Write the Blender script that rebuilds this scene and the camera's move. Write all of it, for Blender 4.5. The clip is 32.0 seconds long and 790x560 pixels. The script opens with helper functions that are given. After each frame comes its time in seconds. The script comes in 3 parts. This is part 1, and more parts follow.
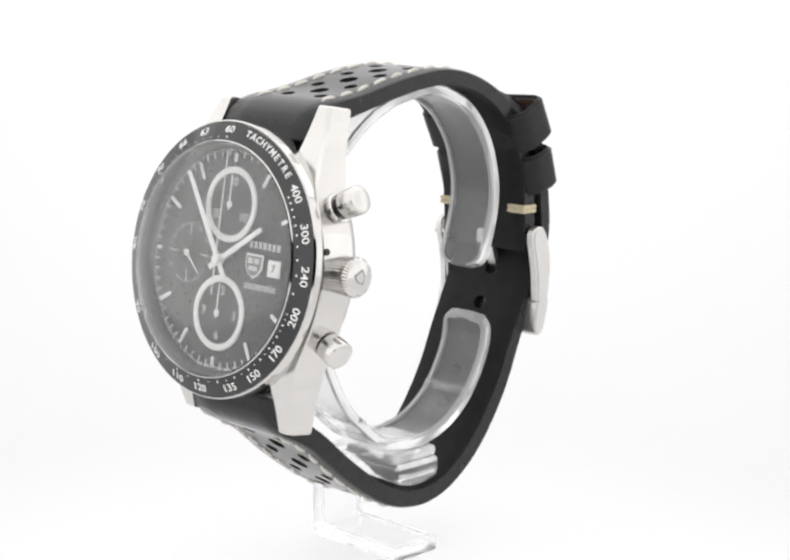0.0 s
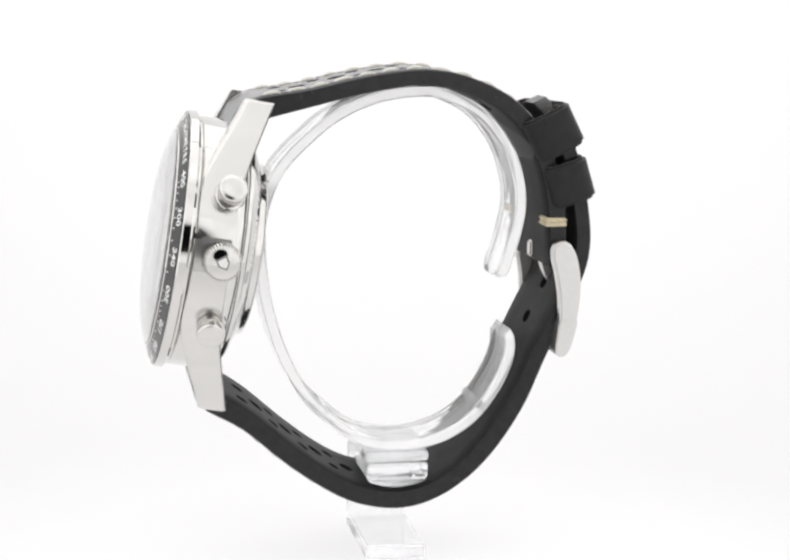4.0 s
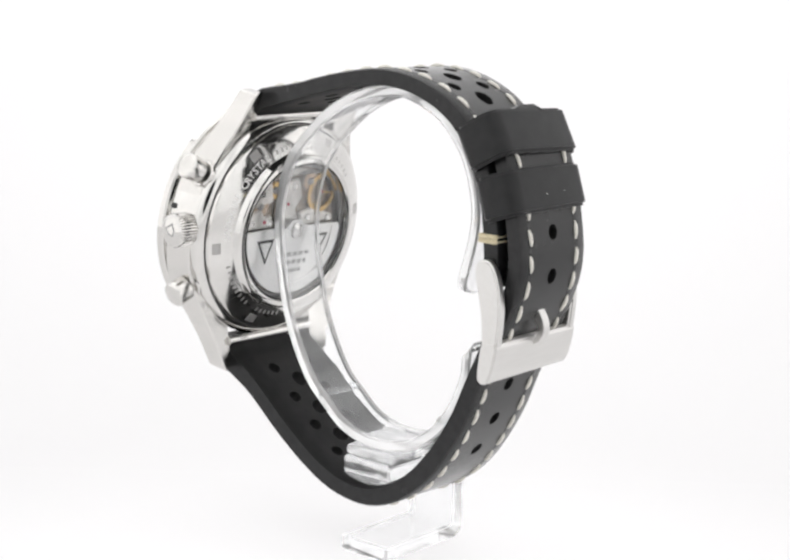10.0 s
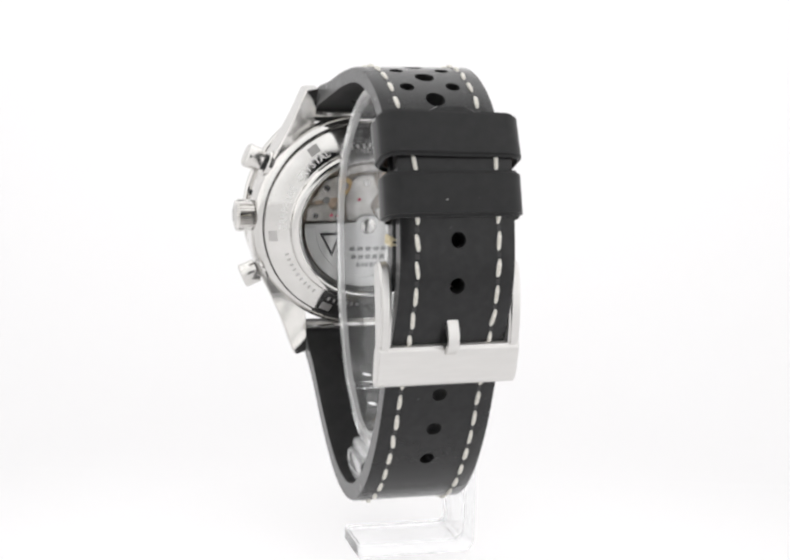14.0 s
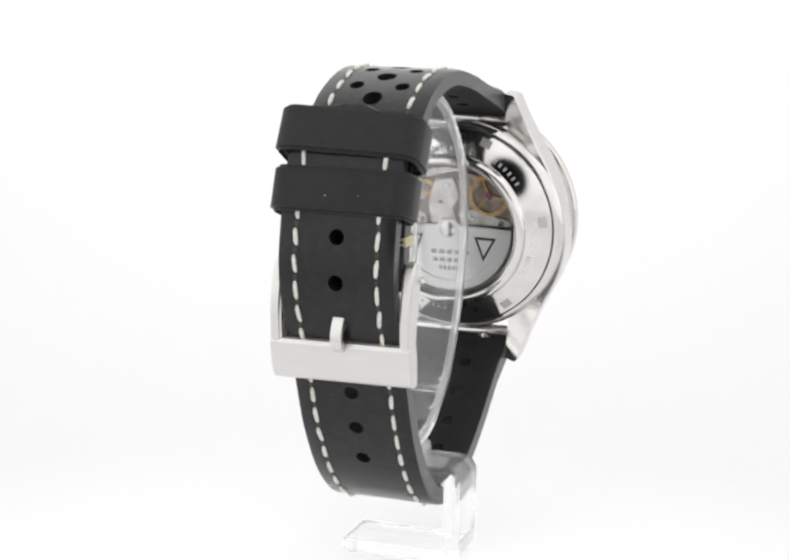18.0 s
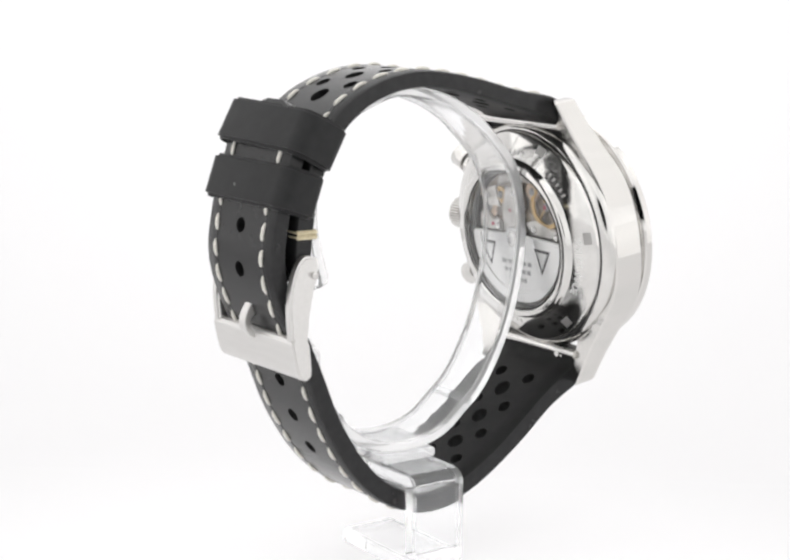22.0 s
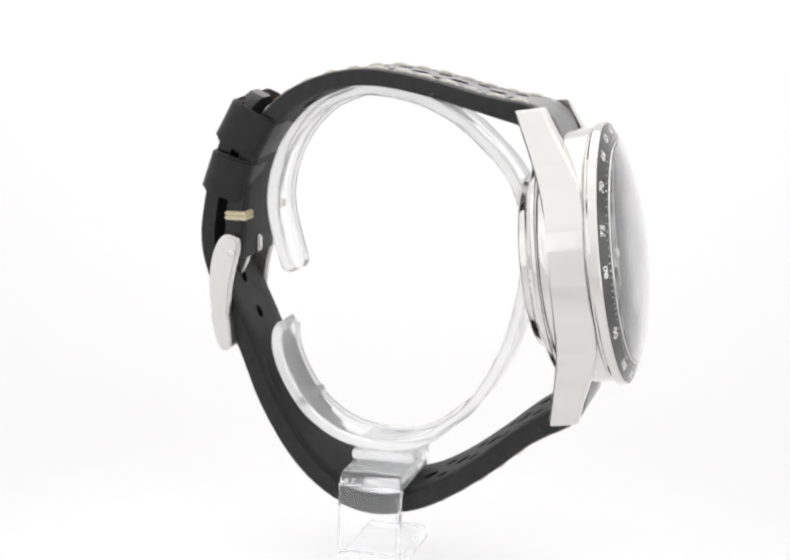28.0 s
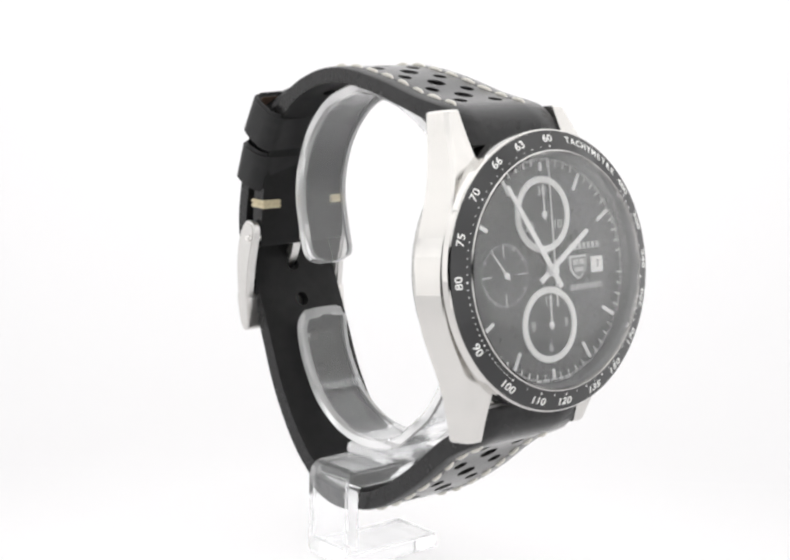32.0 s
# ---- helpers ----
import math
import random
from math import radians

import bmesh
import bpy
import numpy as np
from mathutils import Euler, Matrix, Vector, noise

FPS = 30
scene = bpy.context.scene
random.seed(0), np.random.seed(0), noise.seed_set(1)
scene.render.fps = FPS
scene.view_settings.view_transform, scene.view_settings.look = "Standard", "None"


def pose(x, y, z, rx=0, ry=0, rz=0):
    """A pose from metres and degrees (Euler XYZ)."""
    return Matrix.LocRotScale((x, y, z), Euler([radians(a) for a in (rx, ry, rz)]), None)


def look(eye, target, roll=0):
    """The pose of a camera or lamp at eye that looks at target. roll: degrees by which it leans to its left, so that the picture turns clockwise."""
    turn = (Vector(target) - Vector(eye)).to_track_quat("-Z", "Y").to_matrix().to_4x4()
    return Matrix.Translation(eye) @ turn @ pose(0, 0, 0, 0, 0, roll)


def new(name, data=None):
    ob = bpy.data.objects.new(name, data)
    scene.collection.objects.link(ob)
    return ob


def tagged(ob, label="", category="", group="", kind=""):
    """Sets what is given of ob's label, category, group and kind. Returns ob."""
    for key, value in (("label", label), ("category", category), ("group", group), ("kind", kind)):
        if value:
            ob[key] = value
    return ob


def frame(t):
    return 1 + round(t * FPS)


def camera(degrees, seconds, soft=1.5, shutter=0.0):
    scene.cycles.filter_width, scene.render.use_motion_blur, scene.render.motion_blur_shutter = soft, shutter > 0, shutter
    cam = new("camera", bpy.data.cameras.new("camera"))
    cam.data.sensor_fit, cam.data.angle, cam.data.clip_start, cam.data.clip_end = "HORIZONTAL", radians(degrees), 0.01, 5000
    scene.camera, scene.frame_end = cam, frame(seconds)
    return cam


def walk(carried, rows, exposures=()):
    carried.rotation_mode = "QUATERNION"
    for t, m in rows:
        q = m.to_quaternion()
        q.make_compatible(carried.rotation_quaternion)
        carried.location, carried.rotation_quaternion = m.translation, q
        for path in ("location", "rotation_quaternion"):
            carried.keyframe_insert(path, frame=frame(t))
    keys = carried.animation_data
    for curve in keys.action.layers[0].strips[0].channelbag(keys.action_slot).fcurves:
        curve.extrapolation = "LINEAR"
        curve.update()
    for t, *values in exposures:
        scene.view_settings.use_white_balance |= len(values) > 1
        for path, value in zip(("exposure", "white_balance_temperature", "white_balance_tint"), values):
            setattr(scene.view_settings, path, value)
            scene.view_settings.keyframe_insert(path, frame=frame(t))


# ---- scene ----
MM = 0.001
Z0 = 52.5                     # height of the dial's centre over the floor, mm
EYE = Vector((0.0, -0.2568, 0.0919))
PITCH = radians(-10.27)

# ---- camera: stands still before the turntable ----
cam = camera(27.55, 32.0, soft=2.55)
VIEW = look(EYE, EYE + Vector((0, math.cos(PITCH), math.sin(PITCH))), 1.35)
walk(cam, [(0.0, VIEW), (32.0, VIEW)])

# ---- world and lights: a white tent whose cloths glow in place of lamps ----
world = bpy.data.worlds.new("world")
world.use_nodes = True
world.node_tree.nodes["Background"].inputs["Color"].default_value = (0.05, 0.05, 0.055, 1)
world.node_tree.nodes["Background"].inputs["Strength"].default_value = 0.4
scene.world = world
scene.view_settings.exposure = 0.0
TOP_GLOW, SIDE_GLOW, FRONT_GLOW, SWEEP_GLOW, BACK_GLOW = 0.82, 0.76, 0.8, 0.64, 1.0


# ---- materials ----
def material(name):
    m = bpy.data.materials.new(name)
    m.use_nodes = True
    return m, m.node_tree, m.node_tree.nodes["Principled BSDF"]


def surface(name, color, rough, metal=0.0, color2=None, scale=900.0, bump=0.0, bump_scale=2500.0, rough_var=0.0, spec=0.5, stretch=(1, 1, 1), sheen=0.0):
    """A plain surface with two colours mixed by noise, fine relief and uneven gloss."""
    m, tree, b = material(name)
    b.inputs["Metallic"].default_value = metal
    b.inputs["Roughness"].default_value = rough
    b.inputs["Specular IOR Level"].default_value = spec
    b.inputs["Sheen Weight"].default_value = sheen
    b.inputs["Sheen Roughness"].default_value = 0.25
    b.inputs["Base Color"].default_value = (*color, 1)
    co = tree.nodes.new("ShaderNodeTexCoord")
    mp = tree.nodes.new("ShaderNodeMapping")
    mp.inputs["Scale"].default_value = stretch
    tree.links.new(co.outputs["Object"], mp.inputs["Vector"])
    def noise_at(size, detail=4.0):
        n = tree.nodes.new("ShaderNodeTexNoise")
        n.inputs["Scale"].default_value = size
        n.inputs["Detail"].default_value = detail
        tree.links.new(mp.outputs["Vector"], n.inputs["Vector"])
        return n
    if color2:
        n = noise_at(scale)
        r = tree.nodes.new("ShaderNodeValToRGB")
        r.color_ramp.elements[0].position, r.color_ramp.elements[1].position = 0.3, 0.7
        r.color_ramp.elements[0].color, r.color_ramp.elements[1].color = (*color, 1), (*color2, 1)
        tree.links.new(n.outputs["Fac"], r.inputs["Fac"])
        tree.links.new(r.outputs["Color"], b.inputs["Base Color"])
    if rough_var:
        n = noise_at(scale * 0.37)
        r = tree.nodes.new("ShaderNodeMapRange")
        r.inputs["To Min"].default_value, r.inputs["To Max"].default_value = rough - rough_var, rough + rough_var
        tree.links.new(n.outputs["Fac"], r.inputs["Value"])
        tree.links.new(r.outputs["Result"], b.inputs["Roughness"])
    if bump:
        n = noise_at(bump_scale, 6.0)
        k = tree.nodes.new("ShaderNodeBump")
        k.inputs["Strength"].default_value = bump
        k.inputs["Distance"].default_value = 0.00004
        tree.links.new(n.outputs["Fac"], k.inputs["Height"])
        tree.links.new(k.outputs["Normal"], b.inputs["Normal"])
    return m


def glass(name, ior, tint=(1, 1, 1), rough=0.0, clear=1.0, wavy=0.0):
    """Clear glass or plastic; wavy: how strongly its moulded surface is drawn out in soft streaks."""
    m, tree, b = material(name)
    b.inputs["Base Color"].default_value = (*tint, 1)
    b.inputs["Transmission Weight"].default_value = clear
    b.inputs["Roughness"].default_value = rough
    b.inputs["IOR"].default_value = ior
    if wavy:
        co = tree.nodes.new("ShaderNodeTexCoord")
        mp = tree.nodes.new("ShaderNodeMapping")
        mp.inputs["Scale"].default_value = (1, 0.3, 0.3)
        tree.links.new(co.outputs["Object"], mp.inputs["Vector"])
        n = tree.nodes.new("ShaderNodeTexNoise")
        n.inputs["Scale"].default_value, n.inputs["Detail"].default_value = 420.0, 2.0
        tree.links.new(mp.outputs["Vector"], n.inputs["Vector"])
        k = tree.nodes.new("ShaderNodeBump")
        k.inputs["Strength"].default_value, k.inputs["Distance"].default_value = wavy, 0.0006
        tree.links.new(n.outputs["Fac"], k.inputs["Height"])
        tree.links.new(k.outputs["Normal"], b.inputs["Normal"])
    return m


def glowing(name, strength, base=(0.5, 0.5, 0.5), color=(1, 1, 1), uneven=0.0, fade=()):
    """White tent cloth whose emission stands in for lamps outside. uneven: soft pools of light put into the glow; fade:
    rows (centre, r0, r1, a, b); each gives a share that goes from a at r0 to b at r1 round a point, and they add up.
    """
    m, tree, b = material(name)
    b.inputs["Base Color"].default_value = (*base, 1)
    b.inputs["Roughness"].default_value = 0.9
    b.inputs["Specular IOR Level"].default_value = 0.1
    b.inputs["Emission Color"].default_value = (*color, 1)
    b.inputs["Emission Strength"].default_value = strength
    co = tree.nodes.new("ShaderNodeTexCoord")
    out = None
    if uneven:
        n = tree.nodes.new("ShaderNodeTexNoise")
        n.inputs["Scale"].default_value, n.inputs["Detail"].default_value = 6.5, 0.5
        tree.links.new(co.outputs["Object"], n.inputs["Vector"])
        k = tree.nodes.new("ShaderNodeMapRange")
        k.inputs["From Min"].default_value, k.inputs["From Max"].default_value = 0.3, 0.7
        k.inputs["To Min"].default_value, k.inputs["To Max"].default_value = strength * (1 - uneven), strength * (1 + uneven)
        tree.links.new(n.outputs["Fac"], k.inputs["Value"])
        out = k.outputs["Result"]
    share = None
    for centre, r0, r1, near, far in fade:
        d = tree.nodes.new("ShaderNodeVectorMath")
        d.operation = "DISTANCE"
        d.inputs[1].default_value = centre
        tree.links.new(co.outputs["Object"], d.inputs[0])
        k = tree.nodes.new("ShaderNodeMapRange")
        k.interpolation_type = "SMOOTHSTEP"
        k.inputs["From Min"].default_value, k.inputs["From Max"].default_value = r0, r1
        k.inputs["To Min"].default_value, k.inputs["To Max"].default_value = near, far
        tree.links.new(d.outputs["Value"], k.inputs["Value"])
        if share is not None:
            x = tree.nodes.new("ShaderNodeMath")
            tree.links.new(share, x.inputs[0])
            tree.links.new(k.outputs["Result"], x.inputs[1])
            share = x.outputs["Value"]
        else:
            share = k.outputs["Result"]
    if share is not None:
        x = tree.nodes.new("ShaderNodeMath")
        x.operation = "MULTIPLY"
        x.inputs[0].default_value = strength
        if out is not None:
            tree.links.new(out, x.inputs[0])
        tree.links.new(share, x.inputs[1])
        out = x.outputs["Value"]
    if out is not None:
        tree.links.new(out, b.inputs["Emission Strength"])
    return m


LEATHER = surface("black_leather", (0.011, 0.011, 0.0115), 0.25, color2=(0.017, 0.017, 0.0175), scale=700, bump=0.28, bump_scale=3200, rough_var=0.06, spec=0.3, sheen=0.55)
KEEPER_LEATHER = surface("matt_black_leather", (0.011, 0.011, 0.0115), 0.5, color2=(0.016, 0.016, 0.0165), scale=600, bump=0.4, bump_scale=3000, rough_var=0.08, spec=0.25, sheen=0.5)
LINING = surface("black_lining_leather", (0.007, 0.007, 0.0072), 0.55, color2=(0.012, 0.012, 0.012), scale=500, bump=0.4, bump_scale=3000, rough_var=0.08, spec=0.2)
RAW_LEATHER = surface("raw_brown_leather", (0.05, 0.03, 0.02), 0.8, color2=(0.09, 0.055, 0.035), scale=900, bump=0.4, bump_scale=3000)
THREAD = surface("cream_thread", (0.56, 0.54, 0.485), 0.8, color2=(0.74, 0.725, 0.675), scale=2600, bump=0.6, bump_scale=6000)
THREAD_DARK = surface("beige_thread", (0.5, 0.43, 0.28), 0.8, color2=(0.7, 0.63, 0.45), scale=2600, bump=0.6, bump_scale=6000)
POLISHED = surface("polished_steel", (0.66, 0.648, 0.63), 0.07, 1.0, rough_var=0.02, scale=300)
FLANK_STEEL = surface("lapped_steel", (0.68, 0.665, 0.645), 0.19, 1.0, color2=(0.65, 0.64, 0.62), scale=500, rough_var=0.02, bump=0.015, bump_scale=1800, stretch=(1, 0.15, 1))
SATIN = surface("satin_steel", (0.70, 0.69, 0.672), 0.1, 1.0, color2=(0.64, 0.63, 0.612), scale=260, rough_var=0.02, bump=0.02, bump_scale=900)
BRUSHED = surface("brushed_steel", (0.66, 0.65, 0.635), 0.36, 1.0, color2=(0.69, 0.68, 0.665), scale=1500, bump=0.04, bump_scale=2500, stretch=(0.1, 1, 1), rough_var=0.04)
DARK_STEEL = surface("shaded_steel", (0.3, 0.3, 0.3), 0.35, 1.0)
NOTCH = surface("milled_steel", (0.5, 0.49, 0.48), 0.42, 1.0, bump=0.2, bump_scale=2500)
GROOVE = surface("dark_groove", (0.02, 0.02, 0.02), 0.5)
BEZEL_BLACK = surface("black_bezel_enamel", (0.006, 0.006, 0.007), 0.12, rough_var=0.03, scale=400, spec=0.75)
PRINT = surface("white_print", (0.86, 0.86, 0.84), 0.5)
PRINT_GREY = surface("pale_print", (0.74, 0.75, 0.74), 0.5)
PRINT_DIM = surface("grey_print", (0.55, 0.56, 0.55), 0.5)
ENGRAVED = surface("engraved_steel", (0.76, 0.755, 0.74), 0.6)
DIAL_BLACK = surface("black_dial_lacquer", (0.012, 0.013, 0.013), 0.2, color2=(0.018, 0.019, 0.018), scale=1200, spec=0.4)
SUBDIAL = surface("black_subdial_lacquer", (0.010, 0.011, 0.011), 0.45)
EMBLEM = surface("emblem_enamel", (0.12, 0.125, 0.12), 0.35)
HAND = surface("satin_white_hand", (0.86, 0.86, 0.85), 0.35, 0.1)
PLATE = surface("rhodium_plate", (0.36, 0.31, 0.26), 0.35, 1.0, color2=(0.16, 0.13, 0.1), scale=700, bump=0.2, bump_scale=1500)
BRIDGE = surface("movement_bridge", (0.74, 0.72, 0.69), 0.28, 1.0, color2=(0.5, 0.48, 0.45), scale=500, bump=0.3, bump_scale=1200)
ROTOR_STEEL = surface("rotor_steel", (0.74, 0.74, 0.73), 0.3, 1.0, bump=0.15, bump_scale=900, stretch=(1, 1, 0.1))
BRASS = surface("gilt_brass", (0.66, 0.46, 0.2), 0.3, 1.0, color2=(0.45, 0.29, 0.12), scale=900)
ROSE = surface("dull_gilt", (0.6, 0.47, 0.36), 0.35, 1.0, color2=(0.4, 0.3, 0.22), scale=900)
RUBY = surface("ruby", (0.45, 0.03, 0.08), 0.1)
CRYSTAL = glass("sapphire_crystal", 1.62)
BACK_GLASS = glass("sapphire_back", 1.45)
ACRYLIC = glass("clear_acrylic", 1.45, (0.99, 0.995, 1.0), 0.0, 0.973, 0.09)
# its white share stands in for light gathering in the edges
ACRYLIC_EDGE = glass("bright_acrylic_edge", 1.49, (1.0, 1.0, 1.0), 0.06, 0.72)
ACRYLIC_BLOCK = glass("thick_clear_acrylic", 1.37, (0.99, 0.995, 1.0), 0.0, 0.95, 0.12)
# white mixed in to imitate light refracted and reflected by the blocks
ACRYLIC_PAD = glass("whitened_clear_acrylic", 1.45, (0.99, 0.995, 1.0), 0.03, 0.84, 0.25)
# light painted into the glow: strongest under the watch and high up, bend dimmer
PAPER = glowing("white_glowing_sweep", SWEEP_GLOW, (0.29, 0.29, 0.292), (1.0, 0.985, 0.99), fade=[((0.0, 0.11, 0.17), 0.1, 0.22, 1.08, 0.86), ((0.0, -0.04, 0.0), 0.03, 0.12, 0.24, 0.03)])
CLOTH_TOP = glowing("tent_cloth_top", TOP_GLOW, color=(1.0, 0.99, 0.985), uneven=0.24)
CLOTH_SIDE = glowing("tent_cloth_side", SIDE_GLOW, color=(1.0, 0.985, 0.975), uneven=0.24)
CLOTH_BACK = glowing("tent_cloth_back", BACK_GLOW)
# shade put into the glow: the cloth dims towards the lens opening
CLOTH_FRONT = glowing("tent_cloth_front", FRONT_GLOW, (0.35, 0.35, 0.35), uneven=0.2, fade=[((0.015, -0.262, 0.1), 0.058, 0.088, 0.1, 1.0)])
DARK_ROOM = surface("dark_studio", (0.02, 0.021, 0.024), 0.8)


# ---- mesh helpers (all in millimetres) ----
def part(name, bm, mat, parent, label="", matrix=None, angle=32):
    """Links a bmesh, in mm, as one mesh object under parent (or on its own)."""
    bmesh.ops.recalc_face_normals(bm, faces=bm.faces)
    if matrix is not None:
        bm.transform(matrix)
    bm.transform(Matrix.Scale(MM, 4))
    me = bpy.data.meshes.new(name)
    bm.to_mesh(me)
    bm.free()
    for poly in me.polygons:
        poly.use_smooth = True
    me.set_sharp_from_angle(angle=radians(angle))
    me.materials.append(mat)
    ob = new(name, me)
    ob.parent = parent
    if label:
        tagged(ob, label)
    return ob


def again(ob, m, parent=None):
    """Another object on the same mesh, at the pose m (mm)."""
    o = new(ob.name.split(".")[0], ob.data)
    o.parent = parent or ob.parent
    m = m.copy()
    m.translation *= MM
    o.matrix_basis = m
    for key in ob.keys():
        o[key] = ob[key]
    return o


def lathe(profile, n=96, close=False):
    """Turns (radius, y) points round the y axis."""
    bm = bmesh.new()
    rings = []
    for r, y in profile:
        if r < 1e-6:
            rings.append([bm.verts.new((0, y, 0))])
        else:
            rings.append([bm.verts.new((r * math.sin(2 * math.pi * i / n), y, r * math.cos(2 * math.pi * i / n))) for i in range(n)])
    pairs = list(zip(rings, rings[1:]))
    if close:
        pairs.append((rings[-1], rings[0]))
    for a, b in pairs:
        for i in range(n):
            j = (i + 1) % n
            if len(a) == 1:
                bm.faces.new((a[0], b[i], b[j]))
            elif len(b) == 1:
                bm.faces.new((a[i], a[j], b[0]))
            else:
                bm.faces.new((a[i], a[j], b[j], b[i]))
    return bm


def rounded(bm, width, segments=2, angle=30):
    edges = [e for e in bm.edges if len(e.link_faces) == 2 and e.calc_face_angle(0) > radians(angle)]
    bmesh.ops.bevel(bm, geom=edges, offset=width, segments=segments, affect="EDGES", clamp_overlap=True)
    return bm


def box(x0, x1, y0, y1, z0, z1, bevel=0.0, segments=2):
    bm = bmesh.new()
    bmesh.ops.create_cube(bm, size=1)
    bm.transform(Matrix.Translation(((x0 + x1) / 2, (y0 + y1) / 2, (z0 + z1) / 2)) @ Matrix.Diagonal((x1 - x0, y1 - y0, z1 - z0, 1)))
    if bevel:
        rounded(bm, bevel, segments)
    return bm


def prism(outline, front, back, axis="y", bevel=0.0, segments=2):
    """Extrudes a flat outline of (x, z) along y (or (y, z) along x). front and back: numbers, or functions of the outline's point."""
    bm = bmesh.new()
    f = front if callable(front) else lambda p: front
    b = back if callable(back) else lambda p: back
    put = (lambda p, d: (p[0], d, p[1])) if axis == "y" else (lambda p, d: (d, p[0], p[1]))
    top = [bm.verts.new(put(p, f(p))) for p in outline]
    low = [bm.verts.new(put(p, b(p))) for p in outline]
    n = len(outline)
    bm.faces.new(top)
    bm.faces.new(low[::-1])
    for i in range(n):
        j = (i + 1) % n
        bm.faces.new((top[j], top[i], low[i], low[j]))
    bmesh.ops.recalc_face_normals(bm, faces=bm.faces)
    if bevel:
        rounded(bm, bevel, segments)
    return bm


def joined(items):
    """Several bmeshes in one."""
    out = bmesh.new()
    for bm in items:
        me = bpy.data.meshes.new("piece")
        bm.to_mesh(me)
        bm.free()
        out.from_mesh(me)
        bpy.data.meshes.remove(me)
    return out


def lettering(text, size, depth=0.03, bold=0.0):
    """Built-in font, centred, upright in the xz plane and facing -y."""
    cu = bpy.data.curves.new("lettering", "FONT")
    cu.body, cu.size, cu.extrude, cu.align_x, cu.align_y = text, size, depth, "CENTER", "CENTER"
    cu.resolution_u, cu.offset = 3, bold
    ob = bpy.data.objects.new("lettering", cu)
    me = ob.to_mesh()
    bm = bmesh.new()
    bm.from_mesh(me)
    ob.to_mesh_clear()
    bpy.data.objects.remove(ob)
    bpy.data.curves.remove(cu)
    bm.transform(Matrix.Rotation(radians(90), 4, "X"))
    return bm


def glyphs(text, size, depth=0.03, bold=0.0):
    """The characters of a word, each as a mesh of its own, in their places."""
    bm = lettering(text, size, depth, bold)
    bmesh.ops.remove_doubles(bm, verts=bm.verts, dist=1e-4)
    seen, spans = set(), []
    for v in bm.verts:
        if v in seen:
            continue
        stack, island = [v], []
        seen.add(v)
        while stack:
            a = stack.pop()
            island.append(a)
            for e in a.link_edges:
                w = e.other_vert(a)
                if w not in seen:
                    seen.add(w)
                    stack.append(w)
        xs = [a.co.x for a in island]
        spans.append([min(xs), max(xs)])
    spans.sort()
    merged = []
    for lo, hi in spans:
        if merged and lo < merged[-1][1] - 0.02:
            merged[-1][1] = max(hi, merged[-1][1])
        else:
            merged.append([lo, hi])
    out = []
    for lo, hi in merged:
        one = bm.copy()
        bmesh.ops.delete(one, geom=[v for v in one.verts if not lo - 1e-3 <= v.co.x <= hi + 1e-3], context="VERTS")
        out.append(one)
    bm.free()
    return out


def turn(axis, degrees):
    return Matrix.Rotation(radians(degrees), 4, axis)


def shift(x, y, z):
    return Matrix.Translation((x, y, z))


def spline(points, step=0.4):
    """Catmull-Rom through the points (any dimension), sampled and with arc length from the first two coordinates."""
    p = np.array(points, float)
    p = np.vstack([2 * p[0] - p[1], p, 2 * p[-1] - p[-2]])
    out = []
    for i in range(1, len(p) - 2):
        for u in np.linspace(0, 1, 12, endpoint=False):
            a, b, c, d = p[i - 1], p[i], p[i + 1], p[i + 2]
            out.append(0.5 * (2 * b + (c - a) * u + (2 * a - 5 * b + 4 * c - d) * u * u + (3 * b - a - 3 * c + d) * u ** 3))
    out.append(p[-2])
    out = np.array(out)
    s = np.concatenate([[0], np.cumsum(np.hypot(*np.diff(out[:, :2], axis=0).T))])
    return s, out


def smooth(u):
    u = min(max(u, 0.0), 1.0)
    return u * u * (3 - 2 * u)


def twisted(x, y, z):
    """The strap hangs a little twisted: its back turns about the upright."""
    return x, y + (x + 10.0) * 0.045 * smooth((y - 4) / 18), z


